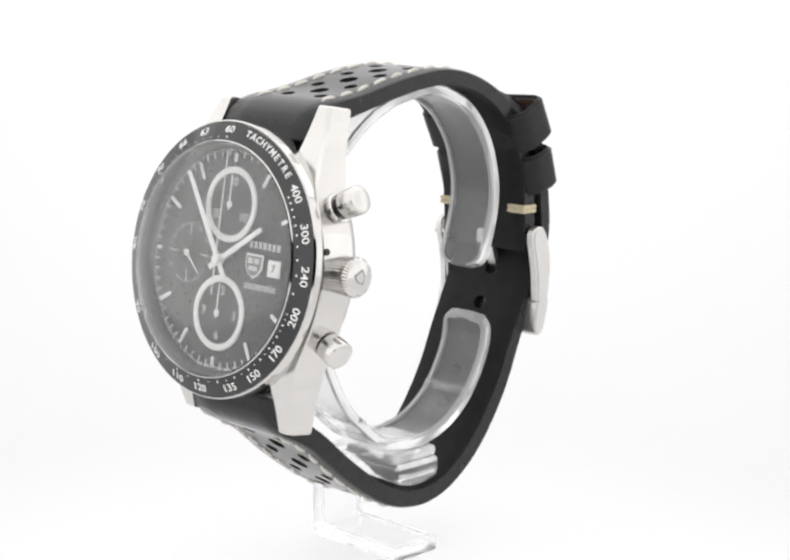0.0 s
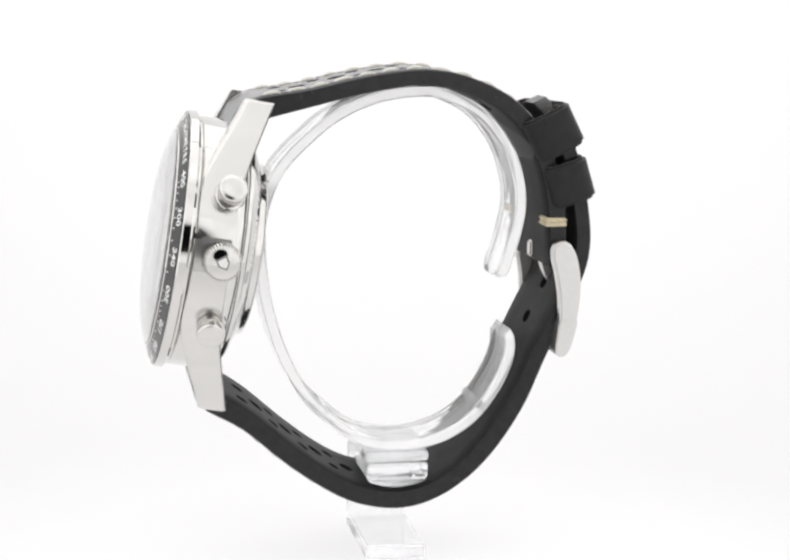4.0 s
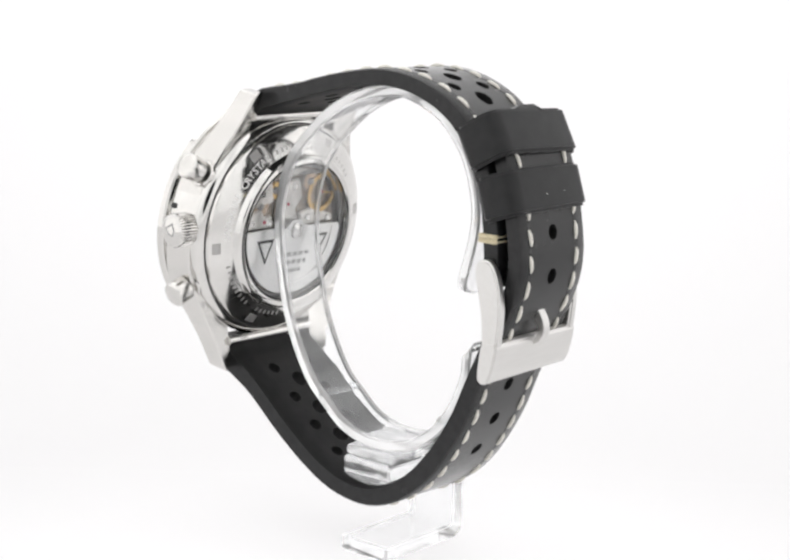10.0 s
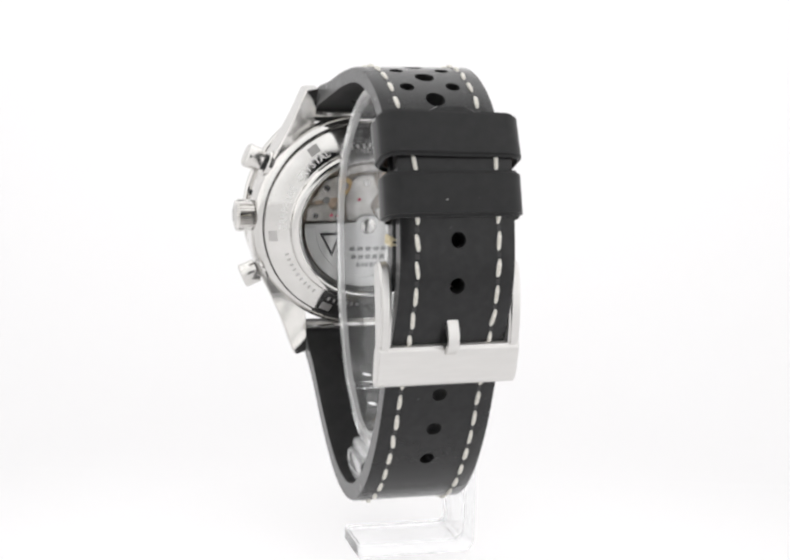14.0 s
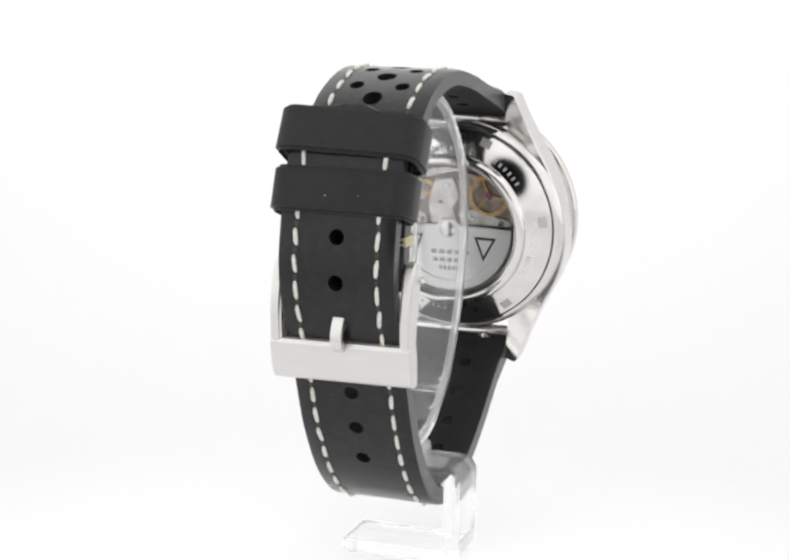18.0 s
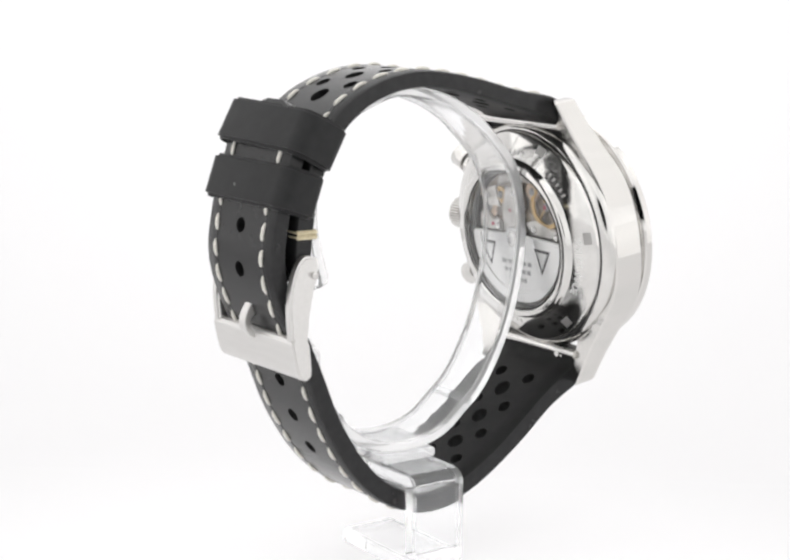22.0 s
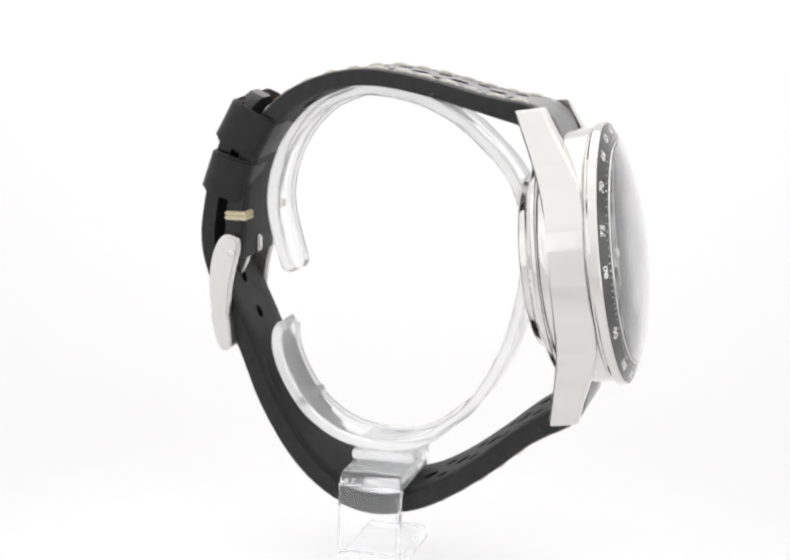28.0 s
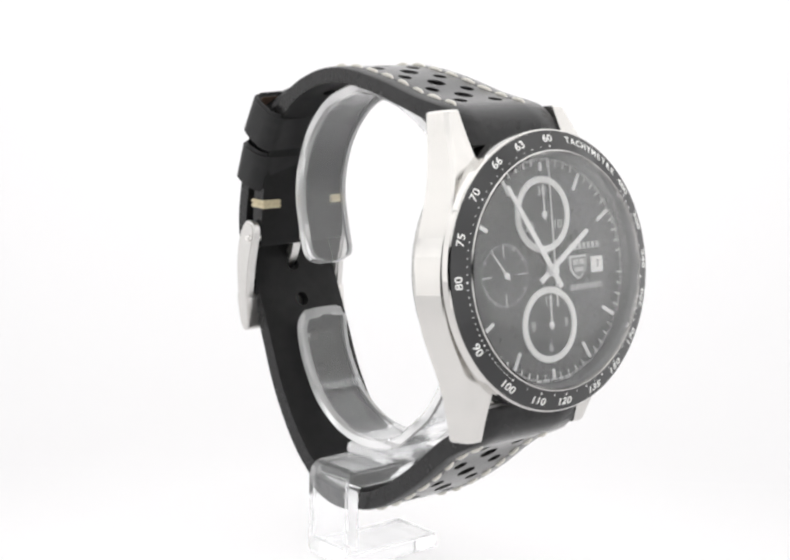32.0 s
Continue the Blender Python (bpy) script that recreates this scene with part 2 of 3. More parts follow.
# ---- the tent and the sweep ----
def tent():
    def sheet(name, line, mat, label, category):
        bm = bmesh.new()
        rows = [[bm.verts.new((x * 1000, y * 1000, z * 1000)) for y, z in line] for x in (-0.33, 0.33)]
        for i in range(len(line) - 1):
            bm.faces.new((rows[0][i], rows[0][i + 1], rows[1][i + 1], rows[1][i]))
        tagged(part(name, bm, mat, None), label, category, kind="structure")
    sheet("floor", [(-0.262, 0.0), (0.04, 0.0)], PAPER, "glossless white table top, self-glowing, brightest under the watch", "table top")
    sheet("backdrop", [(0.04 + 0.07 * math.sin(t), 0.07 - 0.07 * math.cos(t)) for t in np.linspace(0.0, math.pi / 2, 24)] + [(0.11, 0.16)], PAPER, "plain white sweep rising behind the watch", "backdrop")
    def panel(name, corners, mat, label):
        bm = bmesh.new()
        bm.faces.new([bm.verts.new([c * 1000 for c in p]) for p in corners])
        tagged(part(name, bm, mat, None), label, "light tent", kind="structure")
    panel("wall_left", [(-0.33, -0.27, 0), (-0.33, 0.11, 0), (-0.33, 0.11, 0.5), (-0.33, -0.27, 0.5)], CLOTH_SIDE, "white translucent side cloth of the light tent")
    panel("wall_right", [(0.33, -0.27, 0), (0.33, 0.11, 0), (0.33, 0.11, 0.5), (0.33, -0.27, 0.5)], CLOTH_SIDE, "white translucent side cloth of the light tent")
    panel("wall_back", [(-0.33, 0.114, 0.15), (0.33, 0.114, 0.15), (0.33, 0.114, 0.5), (-0.33, 0.114, 0.5)], CLOTH_BACK, "bright white back cloth of the light tent")
    panel("ceiling", [(-0.33, -0.27, 0.5), (0.33, -0.27, 0.5), (0.33, 0.11, 0.5), (-0.33, 0.11, 0.5)], CLOTH_TOP, "white translucent top cloth of the light tent")
    # front cloth with a round opening for the lens
    y, cx, cz, rad = -0.262, 0.015, 0.1, 0.065
    front = bmesh.new()
    n = 48
    def at_rim(k, reach):
        a = 2 * math.pi * k / n
        s, u = math.sin(a), math.cos(a)
        if reach is None:                      # out to the edge of the cloth
            sx = ((0.33 - cx) if s > 0 else (0.33 + cx)) / max(abs(s), 1e-6)
            sz = ((0.5 - cz) if u > 0 else cz) / max(abs(u), 1e-6)
            reach = min(sx, sz)
        return front.verts.new(((cx + reach * s) * 1000, y * 1000, (cz + reach * u) * 1000))
    hole, rim = [at_rim(k, rad) for k in range(n)], [at_rim(k, None) for k in range(n)]
    for k in range(n):
        front.faces.new((hole[k], hole[(k + 1) % n], rim[(k + 1) % n], rim[k]))
    for sx, sz in ((-0.33, 0.0), (0.33, 0.0), (0.33, 0.5), (-0.33, 0.5)):
        ordered = sorted(rim, key=lambda v: (v.co.x - sx * 1000) ** 2 + (v.co.z - sz * 1000) ** 2)
        on_x = next(v for v in ordered if abs(v.co.x - sx * 1000) < 0.01)
        on_z = next(v for v in ordered if abs(v.co.z - sz * 1000) < 0.01)
        if on_x is not on_z:
            front.faces.new((on_x, on_z, front.verts.new((sx * 1000, y * 1000, sz * 1000))))
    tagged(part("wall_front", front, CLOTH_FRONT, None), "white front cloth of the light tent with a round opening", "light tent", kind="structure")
    room = box(-1200, 1200, -1600, 700, -20, 1400)
    tagged(part("wall_studio", room, DARK_ROOM, None), "dark studio walls around the light tent", "wall", kind="structure")


tent()


# ---- the watch ----
HEAD = shift(-1.3, -36.7, Z0) @ turn("X", -8.5)     # the head leans back; its local y points into the case
UP = shift(0, 0, Z0)
watch = tagged(new("wristwatch"), "steel chronograph wristwatch with black dial and perforated black leather strap", "wristwatch")


def head(name, bm, mat, parent=None, label="", m=None, angle=32):
    return part(name, bm, mat, parent or watch, label, HEAD @ m if m is not None else HEAD, angle)


def case():
    body = head("case_body", rounded(lathe([(17.0, 2.3), (19.3, 2.3), (19.7, 2.9), (19.7, 8.3), (19.6, 8.8), (19.35, 9.25), (18.95, 9.65), (18.5, 9.95), (18.25, 10.05), (15.0, 10.05), (15.0, 2.3)], 128, True), 0.06, 1), SATIN, label="polished steel case body")
    # each flank runs from lug tip to lug tip and has one crease a little under its middle
    crease = -1.6
    away = (0.0, 2.7, 5.4, 8.0, 10.4, 12.6, 15.6, 18.9, 22.6, 24.0)
    side_x = (19.9, 19.72, 19.25, 18.45, 17.4, 16.35, 15.0, 13.7, 12.5, 12.0)
    front_at, front_y = (0.0, 5.0, 8.0, 10.5, 12.6, 15.0, 17.2, 20.0, 23.0, 24.0), (2.7, 2.6, 2.5, 2.6, 3.05, 3.95, 4.95, 6.25, 7.4, 7.7)
    back_at, back_y = (0.0, 5.0, 9.7, 12.6, 14.6, 18.9, 24.0), (8.25, 8.3, 8.55, 9.05, 9.5, 10.7, 12.15)
    def eased(at, values, v):
        """Smooth reading of a table: the mean of three close readings."""
        return sum(float(np.interp(abs(v) + d, at, values)) for d in (-0.9, 0.0, 0.9)) / 3 if 1.0 < abs(v) < 23.0 else float(np.interp(abs(v), at, values))
    plan_s, plan = spline(list(zip(away, side_x)))
    for mx in (1, -1):
        bm = bmesh.new()
        for sign in (1, -1):
            rows = []
            reach = 24.0 - sign * crease
            steps = [reach * k / 40 for k in range(40)] + [reach - 0.3, reach]
            for d in steps:
                z = crease + sign * d
                xo = float(np.interp(d * 24.0 / reach, plan[:, 0], plan[:, 1]))
                xi = 9.65 if abs(z) > 13 else 14.0
                f, k = eased(front_at, front_y, z), eased(back_at, back_y, z)
                tip = d == reach
                if tip:
                    f, k, xo = f + 0.25, k - 0.25, xo - 0.2
                b = 0.2 + 0.35 * smooth((abs(z) - 10.0) / 6.0)
                drop = 1.3 * smooth((abs(z) - 12.0) / 3.0)          # the lugs fall away behind, towards the strap
                sect = [(xi, f), (xo - b, f), (xo, f + b * 0.9), (xo, k - 0.25), (xo - 0.25, k), (xi, k - drop)]
                rows.append([bm.verts.new((mx * x, y, z)) for x, y in sect])
            for p, q in zip(rows, rows[1:]):
                for i in range(len(p)):
                    j = (i + 1) % len(p)
                    bm.faces.new((p[i], p[j], q[j], q[i]))
            bm.faces.new(rows[0])
            bm.faces.new(rows[-1][::-1])
        head("case_flank", bm, FLANK_STEEL, label="polished case flank with two faceted lugs", angle=14)
    head("corrector_button", lathe([(0, 0.0), (0.42, 0.0), (0.5, 0.12), (0.5, 0.5)], 16), GROOVE, m=turn("Y", -10.7) @ shift(20.05, 3.2, 0) @ turn("Z", 90))
    head("bezel_groove", lathe([(18.0, 1.6), (19.8, 1.6), (19.8, 2.4), (18.0, 2.4)], 96, True), SATIN)
    ring = head("bezel_ring", lathe([(17.0, -0.85), (17.15, -0.95), (17.3, -0.78), (17.3, -0.5), (20.05, 0.62), (20.15, 0.5), (20.35, 0.7), (20.35, 1.8), (20.1, 2.1), (17.0, 2.1)], 128, True), POLISHED, label="polished steel bezel ring")
    insert = head("tachymeter_insert", lathe([(17.32, -0.74), (20.05, 0.42), (20.0, 0.54), (17.32, -0.6)], 128, True), BEZEL_BLACK, label="black tachymeter insert with white numerals")
    slope = math.degrees(math.atan2(1.24, 2.93))
    def on_insert(a, r, flip=False):
        y = -0.74 + (r - 17.32) * 1.24 / 2.93
        m = turn("Y", a) @ shift(0, y - 0.02, r) @ turn("X", -slope)
        return m @ turn("Y", 180) if flip else m
    for value in (60, 63, 66, 70, 75, 80, 90, 100, 110, 120, 135, 150, 170, 200, 240, 300, 400):
        a = 3600 / value * 6 % 360
        flip = 100 < a < 250
        for g in glyphs(str(value), 1.6, bold=0.012):
            g.transform(Matrix.Diagonal((1.22, 1, 1, 1)))
            head("digit", g, PRINT, insert, m=on_insert(a, 18.95, flip))
    for i, c in enumerate("TACHYMETRE"):
        head("letter", lettering(c, 1.45, bold=0.02), PRINT, insert, m=on_insert(12.5 + i * 3.55, 18.95))
    marks = []
    for value in [*range(60, 100), *range(100, 201, 5), *range(200, 401, 20)]:
        a = 3600 / value * 6
        big = value % 10 == 0
        s = 0.15 if big else 0.085
        q = lathe([(0, -0.015), (s, -0.015), (s, 0.03)], 8)
        q.transform(on_insert(a, 17.85))
        marks.append(q)
    tagged(head("scale_dots", joined(marks), PRINT, insert), kind="stuff")
    dome = lambda r: -2.85 + 1.8 * (r / 17) ** 3.6
    radii = (0, 3, 5, 7, 8.5, 10, 11, 12, 13, 13.8, 14.5, 15.2, 15.8, 16.4, 17.0)
    c = head("crystal", lathe([(r, dome(r)) for r in radii] + [(r, dome(r) + 0.6) for r in radii[::-1]], 128), CRYSTAL, label="domed sapphire crystal", angle=60)
    c.visible_shadow = False
    head("inner_flange", lathe([(16.95, -0.3), (16.3, 0.4), (16.3, 2.1), (17.0, 2.1)], 128, True), DIAL_BLACK)
    head("flange_rim", lathe([(17.0, -0.32), (16.75, -0.34), (16.75, -0.05), (17.0, -0.05)], 128, True), POLISHED)
    return body


def dial():
    d = head("dial", lathe([(0, 2.12), (16.4, 2.12), (16.4, 2.3), (0, 2.3)], 96), DIAL_BLACK, label="black dial with applied baton markers")
    front = 2.1
    def on_dial(a, r):
        return turn("Y", a) @ shift(0, front, r)
    for h in range(12):
        a = h * 30
        if h in (3,):
            continue
        short = h in (12, 0, 6, 9)
        r0, r1 = (14.3, 15.6) if short else (12.9, 15.6)
        if h == 9:
            r0 = 14.6
        head("hour_marker", box(-0.28, 0.28, -0.28, 0.02, r0, r1, 0.08, 1), HAND, d, m=turn("Y", a) @ shift(0, front, 0))
    ticks = []
    for i in range(240):
        if i % 20 == 0:
            continue
        long = i % 4 == 0
        q = box(-0.09, 0.09, -0.02, 0.02, 15.0, 16.2) if long else box(-0.04, 0.04, -0.02, 0.02, 15.7, 16.2)
        q.transform(turn("Y", i * 1.5) @ shift(0, front, 0))
        ticks.append(q)
    tagged(head("minute_track", joined(ticks), PRINT, d), kind="stuff")
    for z, numbers in ((8.1, ("30", "10", "20")), (-7.85, ("12", "3", "6", "9"))):
        sub = head("subdial", lathe([(0, front + 0.01), (4.7, front + 0.01), (4.7, front - 0.01)], 64), SUBDIAL, d, m=shift(0, 0, z))
        head("subdial_ring", lathe([(4.62, front - 0.2), (5.42, front - 0.2), (5.52, front + 0.02), (4.52, front + 0.02)], 80, True), PRINT, sub, "white printed ring", m=shift(0, 0, z))
        for k, text in enumerate(numbers):
            a = radians(360 * k / len(numbers))
            for g in glyphs(text, 1.9, bold=0.015):
                head("digit", g, PRINT_DIM, sub, m=shift(3.3 * math.sin(a), front - 0.03, z + 3.3 * math.cos(a)))
        fine = []
        for k in range(12 if z < 0 else 30):
            q = box(-0.05, 0.05, -0.24, -0.2, 4.65, 5.4)
            q.transform(shift(0, front, z) @ turn("Y", k * (30 if z < 0 else 12)))
            fine.append(q)
        tagged(head("ring_ticks", joined(fine), PRINT_GREY, sub), kind="stuff")
    small = []
    for k in range(12):
        r0 = 2.6 if k % 3 == 0 else 3.9
        q = box(-0.075, 0.075, -0.03, 0.02, r0, 4.5)
        q.transform(shift(-8.25, front, 0) @ turn("Y", k * 30))
        small.append(q)
    for k in range(60):
        q = box(-0.03, 0.03, -0.03, 0.02, 4.2, 4.5)
        q.transform(shift(-8.25, front, 0) @ turn("Y", k * 6))
        small.append(q)
    tagged(head("seconds_track", joined(small), PRINT_GREY, d), kind="stuff")
    # word lines, the shield and the date
    for z, x0, x1, t in ((2.95, 5.0, 11.7, 0.5),):
        n = 7
        for k in range(n):
            a = x0 + (x1 - x0) * k / n
            head("name_bar", box(a, a + (x1 - x0) / n * 0.62, front - 0.05, front + 0.02, z - t, z + t), PRINT_DIM, d)
    for g in glyphs("automatic", 1.7, bold=0.0):
        head("letter", g, PRINT_GREY, d, m=shift(8.1, front - 0.03, -2.9))
    cx = 6.5
    shield = [(-1.8, 1.65), (1.8, 1.65), (1.8, -0.3), (1.05, -1.3), (0.0, -1.95), (-1.05, -1.3), (-1.8, -0.3)]
    e = head("emblem", prism([(cx + x, z) for x, z in shield], front - 0.25, front, bevel=0.1, segments=1), PRINT_GREY, d, "applied shield emblem")
    head("emblem_field", prism([(cx + x * 0.84, z * 0.84 - 0.02) for x, z in shield], front - 0.3, front - 0.2), EMBLEM, e)
    for x0, x1, z0, z1 in ((-1.2, -0.15, 0.25, 1.1), (0.15, 1.2, 0.25, 1.1), (-0.9, 0.9, -0.75, -0.1)):
        head("emblem_bar", box(cx + x0, cx + x1, front - 0.34, front - 0.28, z0, z1), PRINT_DIM, e)
    w = head("date_window", box(9.3, 11.9, front - 0.2, front + 0.05, -1.2, 1.2, 0.1, 1), HAND, d, "framed date window")
    head("date_disc", box(9.5, 11.7, front - 0.23, front, -1.0, 1.0), PRINT, w)
    head("date_numeral", lettering("7", 1.6), GROOVE, w, m=shift(10.6, front - 0.25, 0))
    for k in range(5):
        head("foot_bar", box(-3.4 + k * 1.5, -2.4 + k * 1.5, front - 0.04, front + 0.02, -15.9, -15.6), PRINT_GREY, d, m=None)
    return d


def hand_at(name, bm, pivot, y, angle, label=""):
    ob = part(name, bm, HAND, watch, label)
    m = HEAD @ shift(pivot[0], y, pivot[1]) @ turn("Y", angle)
    m.translation *= MM
    ob.matrix_basis = m
    return ob


def baton(length, tail, w0, w1, depth=0.12):
    out = [(-w0, -tail), (w0, -tail), (w0, length * 0.2), (w1, length - w1), (0, length), (-w1, length - w1), (-w0, length * 0.2)]
    return prism(out, -depth, depth, bevel=0.05, segments=1)


def hub(bm, r, depth=0.2):
    return joined([bm, lathe([(0, -depth), (r * 0.8, -depth), (r, -depth * 0.5), (r, depth), (0, depth)], 24)])


def hands_on_dial():
    """Hour, minute and chronograph hands and the three small ones; returns those that run."""
    running = {}
    running["hour"] = hand_at("hour_pointer", hub(baton(9.8, 2.6, 0.42, 0.38), 0.85), (0, 0), 1.1, 56.5, "broad hour pointer")
    running["minute"] = hand_at("minute_pointer", hub(baton(15.0, 3.0, 0.45, 0.36), 0.85), (0, 0), 0.75, 324.5, "broad minute pointer")
    hand_at("chronograph_pointer", hub(joined([baton(15.8, 5.2, 0.11, 0.08, 0.07), lathe([(0, -0.08), (0.75, -0.08), (0.75, 0.08), (0, 0.08)], 20)]), 0.7), (0, 0), 0.28, 0, "thin chronograph seconds pointer")
    hand_at("minute_counter_pointer", hub(baton(4.4, 0.8, 0.14, 0.1, 0.06), 0.5, 0.12), (0, 8.1), 1.65, 0)
    hand_at("hour_counter_pointer", hub(baton(4.4, 0.8, 0.14, 0.1, 0.06), 0.5, 0.12), (0, -7.85), 1.65, 0)
    running["second"] = hand_at("small_seconds_pointer", hub(baton(4.2, 0.8, 0.14, 0.1, 0.06), 0.5, 0.12), (-8.25, 0), 1.65, 131)
    return running


def crown_and_pushers():
    bm = bmesh.new()
    n = 108
    prof = [(0.0, 1.9), (0.3, 1.9), (0.35, 2.75), (2.9, 2.89), (3.25, 2.72), (3.5, 2.35), (3.66, 1.8), (3.76, 1.2), (3.82, 0.6), (3.84, 0)]
    rings = []
    for d, r in prof:
        if r == 0:
            rings.append([bm.verts.new((d, 0, 0))])
            continue
        rings.append([bm.verts.new((d, (r - (0.3 if 2.7 < r < 2.9 and i % 3 == 0 else 0)) * math.cos(2 * math.pi * i / n), (r - (0.3 if 2.7 < r < 2.9 and i % 3 == 0 else 0)) * math.sin(2 * math.pi * i / n))) for i in range(n)])
    for a, b in zip(rings, rings[1:]):
        for i in range(n):
            j = (i + 1) % n
            bm.faces.new((a[i], a[j], b[j], b[i]) if len(b) > 1 else (a[i], a[j], b[0]))
    crown = head("crown", bm, POLISHED, label="fluted polished steel crown", m=shift(19.2, 6.9, 0.6), angle=25)
    stem = lathe([(0, 0), (1.9, 0), (1.9, 3.2), (0, 3.2)], 32)
    head("crown_stem", stem, DARK_STEEL, crown, m=shift(17.4, 6.9, 0.6) @ turn("Z", -90))
    mark = [(-0.9, 1.0), (0.9, 1.0), (0.9, -0.2), (0, -1.1), (-0.9, -0.2)]
    head("crown_emblem", prism(mark, -0.04, 0.06, "x"), DARK_STEEL, crown, m=shift(22.96, 6.9, 0.6) @ turn("X", 35))
    head("emblem_face", prism([(x * 0.72, z * 0.72) for x, z in mark], 0, 0.1, "x", 0.02, 1), POLISHED, crown, m=shift(22.96, 6.9, 0.6) @ turn("X", 35))
    for s in (1, -1):
        base = shift(0, 0, 0.4) @ turn("Y", -29.5 * s) @ shift(17.75, 6.9, 0) @ turn("Y", 6 * s) @ turn("Z", -90)
        p = head("pusher", lathe([(0, 3.2), (1.9, 3.2), (2.05, 3.3), (2.1, 3.5), (2.1, 5.85), (2.03, 6.0), (1.85, 6.12), (1.25, 6.2), (0.6, 6.24), (0, 6.26)], 48), FLANK_STEEL, label="polished steel chronograph pusher", m=base, angle=40)
        head("pusher_stem", lathe([(1.4, 1.0), (1.4, 3.3)], 32), GROOVE, p, m=base)
        head("pusher_collar", lathe([(0, 0.0), (2.35, 0.0), (2.35, 2.15), (2.2, 2.4), (1.9, 2.45), (1.7, 2.2), (1.3, 2.2)], 40), POLISHED, p, m=base, angle=20)


def caseback():
    back = head("caseback", lathe([(18.1, 9.2), (18.1, 10.35), (17.98, 10.72), (17.7, 10.95), (13.95, 12.4), (13.82, 12.6), (13.7, 13.25), (13.5, 13.5), (13.15, 13.66), (12.6, 13.75), (12.35, 13.6), (12.2, 13.3), (12.2, 11.2), (13.0, 9.2)], 128, True), SATIN, label="polished screw-down steel caseback ring")
    head("case_groove", lathe([(18.1, 10.02), (18.3, 10.02), (18.3, 10.12), (18.1, 10.12)], 128, True), GROOVE, back)
    slope = math.degrees(math.atan2(1.45, 3.75))
    def on_back(a, r):
        y = 10.95 + (17.7 - r) * 1.45 / 3.75
        return turn("Y", a) @ shift(0, y, r) @ turn("X", slope) @ turn("Z", 180)
    for k in range(6):
        head("wrench_notch", box(-1.0, 1.0, -0.03, 0.9, -0.8, 0.8, 0.06, 1), NOTCH, back, m=on_back(k * 60 + 36.8, 16.7))
    words = (("SAPPHIRE CRYSTAL", 91), ("SWISS MADE", -84))
    for text, start in words:
        for i, c in enumerate(text):
            if c != " ":
                head("letter", lettering(c, 1.75, 0.015, 0.02), ENGRAVED, back, m=on_back(start - i * 4.0, 15.0))
    for start, count in ((22, 9), (-34, 6), (143, 9), (176, 6)):
        for k in range(count):
            head("engraved_bar", box(-0.2, 0.2, -0.008, 0.2, -0.38, 0.38), NOTCH, back, m=on_back(start - k * 4.1, 15.0))
    g = head("caseback_glass", lathe([(0, 13.7), (12.1, 13.6), (12.2, 13.4), (12.2, 12.9), (0, 12.9)], 96), BACK_GLASS, label="sapphire caseback window")
    g.visible_shadow = False
    plate = head("movement_plate", lathe([(0, 10.4), (12.2, 10.4), (12.2, 10.0), (0, 10.0)], 96), PLATE, label="rhodium-plated movement plate")
    head("movement_holder", lathe([(12.2, 11.0), (11.6, 11.2), (11.4, 10.4), (12.2, 10.4)], 96, True), DARK_STEEL, plate)
    # bridges on the upper half
    shapes = ([(10.8, 0.6), (10.4, 3.2), (7.4, 4.0), (6.2, 2.4), (4.6, 2.6), (4.2, 0.6)], [(9.9, 4.0), (7.6, 7.8), (5.2, 8.6), (4.4, 5.0), (6.4, 4.6)],
              [(3.4, 0.8), (3.9, 4.4), (2.6, 8.6), (-0.6, 9.0), (-1.8, 5.8), (-0.4, 3.6), (-1.6, 0.8)], [(-2.4, 0.6), (-1.4, 2.6), (-4.4, 3.4), (-10.6, 1.6), (-10.9, 0.6)], [(4.2, 9.0), (2.2, 9.6), (-2.6, 10.6), (-4.2, 10.2), (0.6, 11.2), (3.8, 10.4)])
    for k, out in enumerate(shapes):
        head("bridge", prism(out, 10.4, 11.3 - 0.15 * (k % 2), bevel=0.2), BRIDGE, plate, "brushed movement bridge")
    def ring_wheel(x, z, r, mat, name):
        ring = [(r * (1.0 if i % 2 else 0.95) * math.cos(i * math.pi / 30), r * (1.0 if i % 2 else 0.95) * math.sin(i * math.pi / 30)) for i in range(60)]
        wheel = head(name, lathe([(r, 10.75), (r, 11.1), (r * 0.8, 11.1), (r * 0.8, 10.75)], 40, True) if name == "balance_wheel" else prism(ring, 10.7, 10.95), mat, plate, m=shift(x, 0, z))
        for k in range(3):
            head("spoke", box(-0.16, 0.16, 10.8, 11.05, 0.0, r * 0.9), mat, wheel, m=shift(x, 0, z) @ turn("Y", k * 120 + 20))
        head("wheel_hub", lathe([(0, 11.3), (0.5, 11.3), (0.7, 11.0), (0.7, 10.8), (0, 10.8)], 20), DARK_STEEL, wheel, m=shift(x, 0, z))
    ring_wheel(-6.9, 6.0, 3.7, BRASS, "balance_wheel")
    ring_wheel(-3.6, 8.2, 1.6, ROSE, "gear_wheel")
    ring_wheel(7.4, 4.4, 2.0, ROSE, "gear_wheel")
    ring_wheel(4.2, 7.0, 1.5, BRASS, "gear_wheel")
    for x, z in ((1.6, 4.6), (-6.9, 6.0), (6.4, 1.7)):
        head("jewel", lathe([(0, 11.42), (0.3, 11.4), (0.38, 11.25), (0.38, 10.6), (0, 10.6)], 16), RUBY, plate, m=shift(x, 0, z))
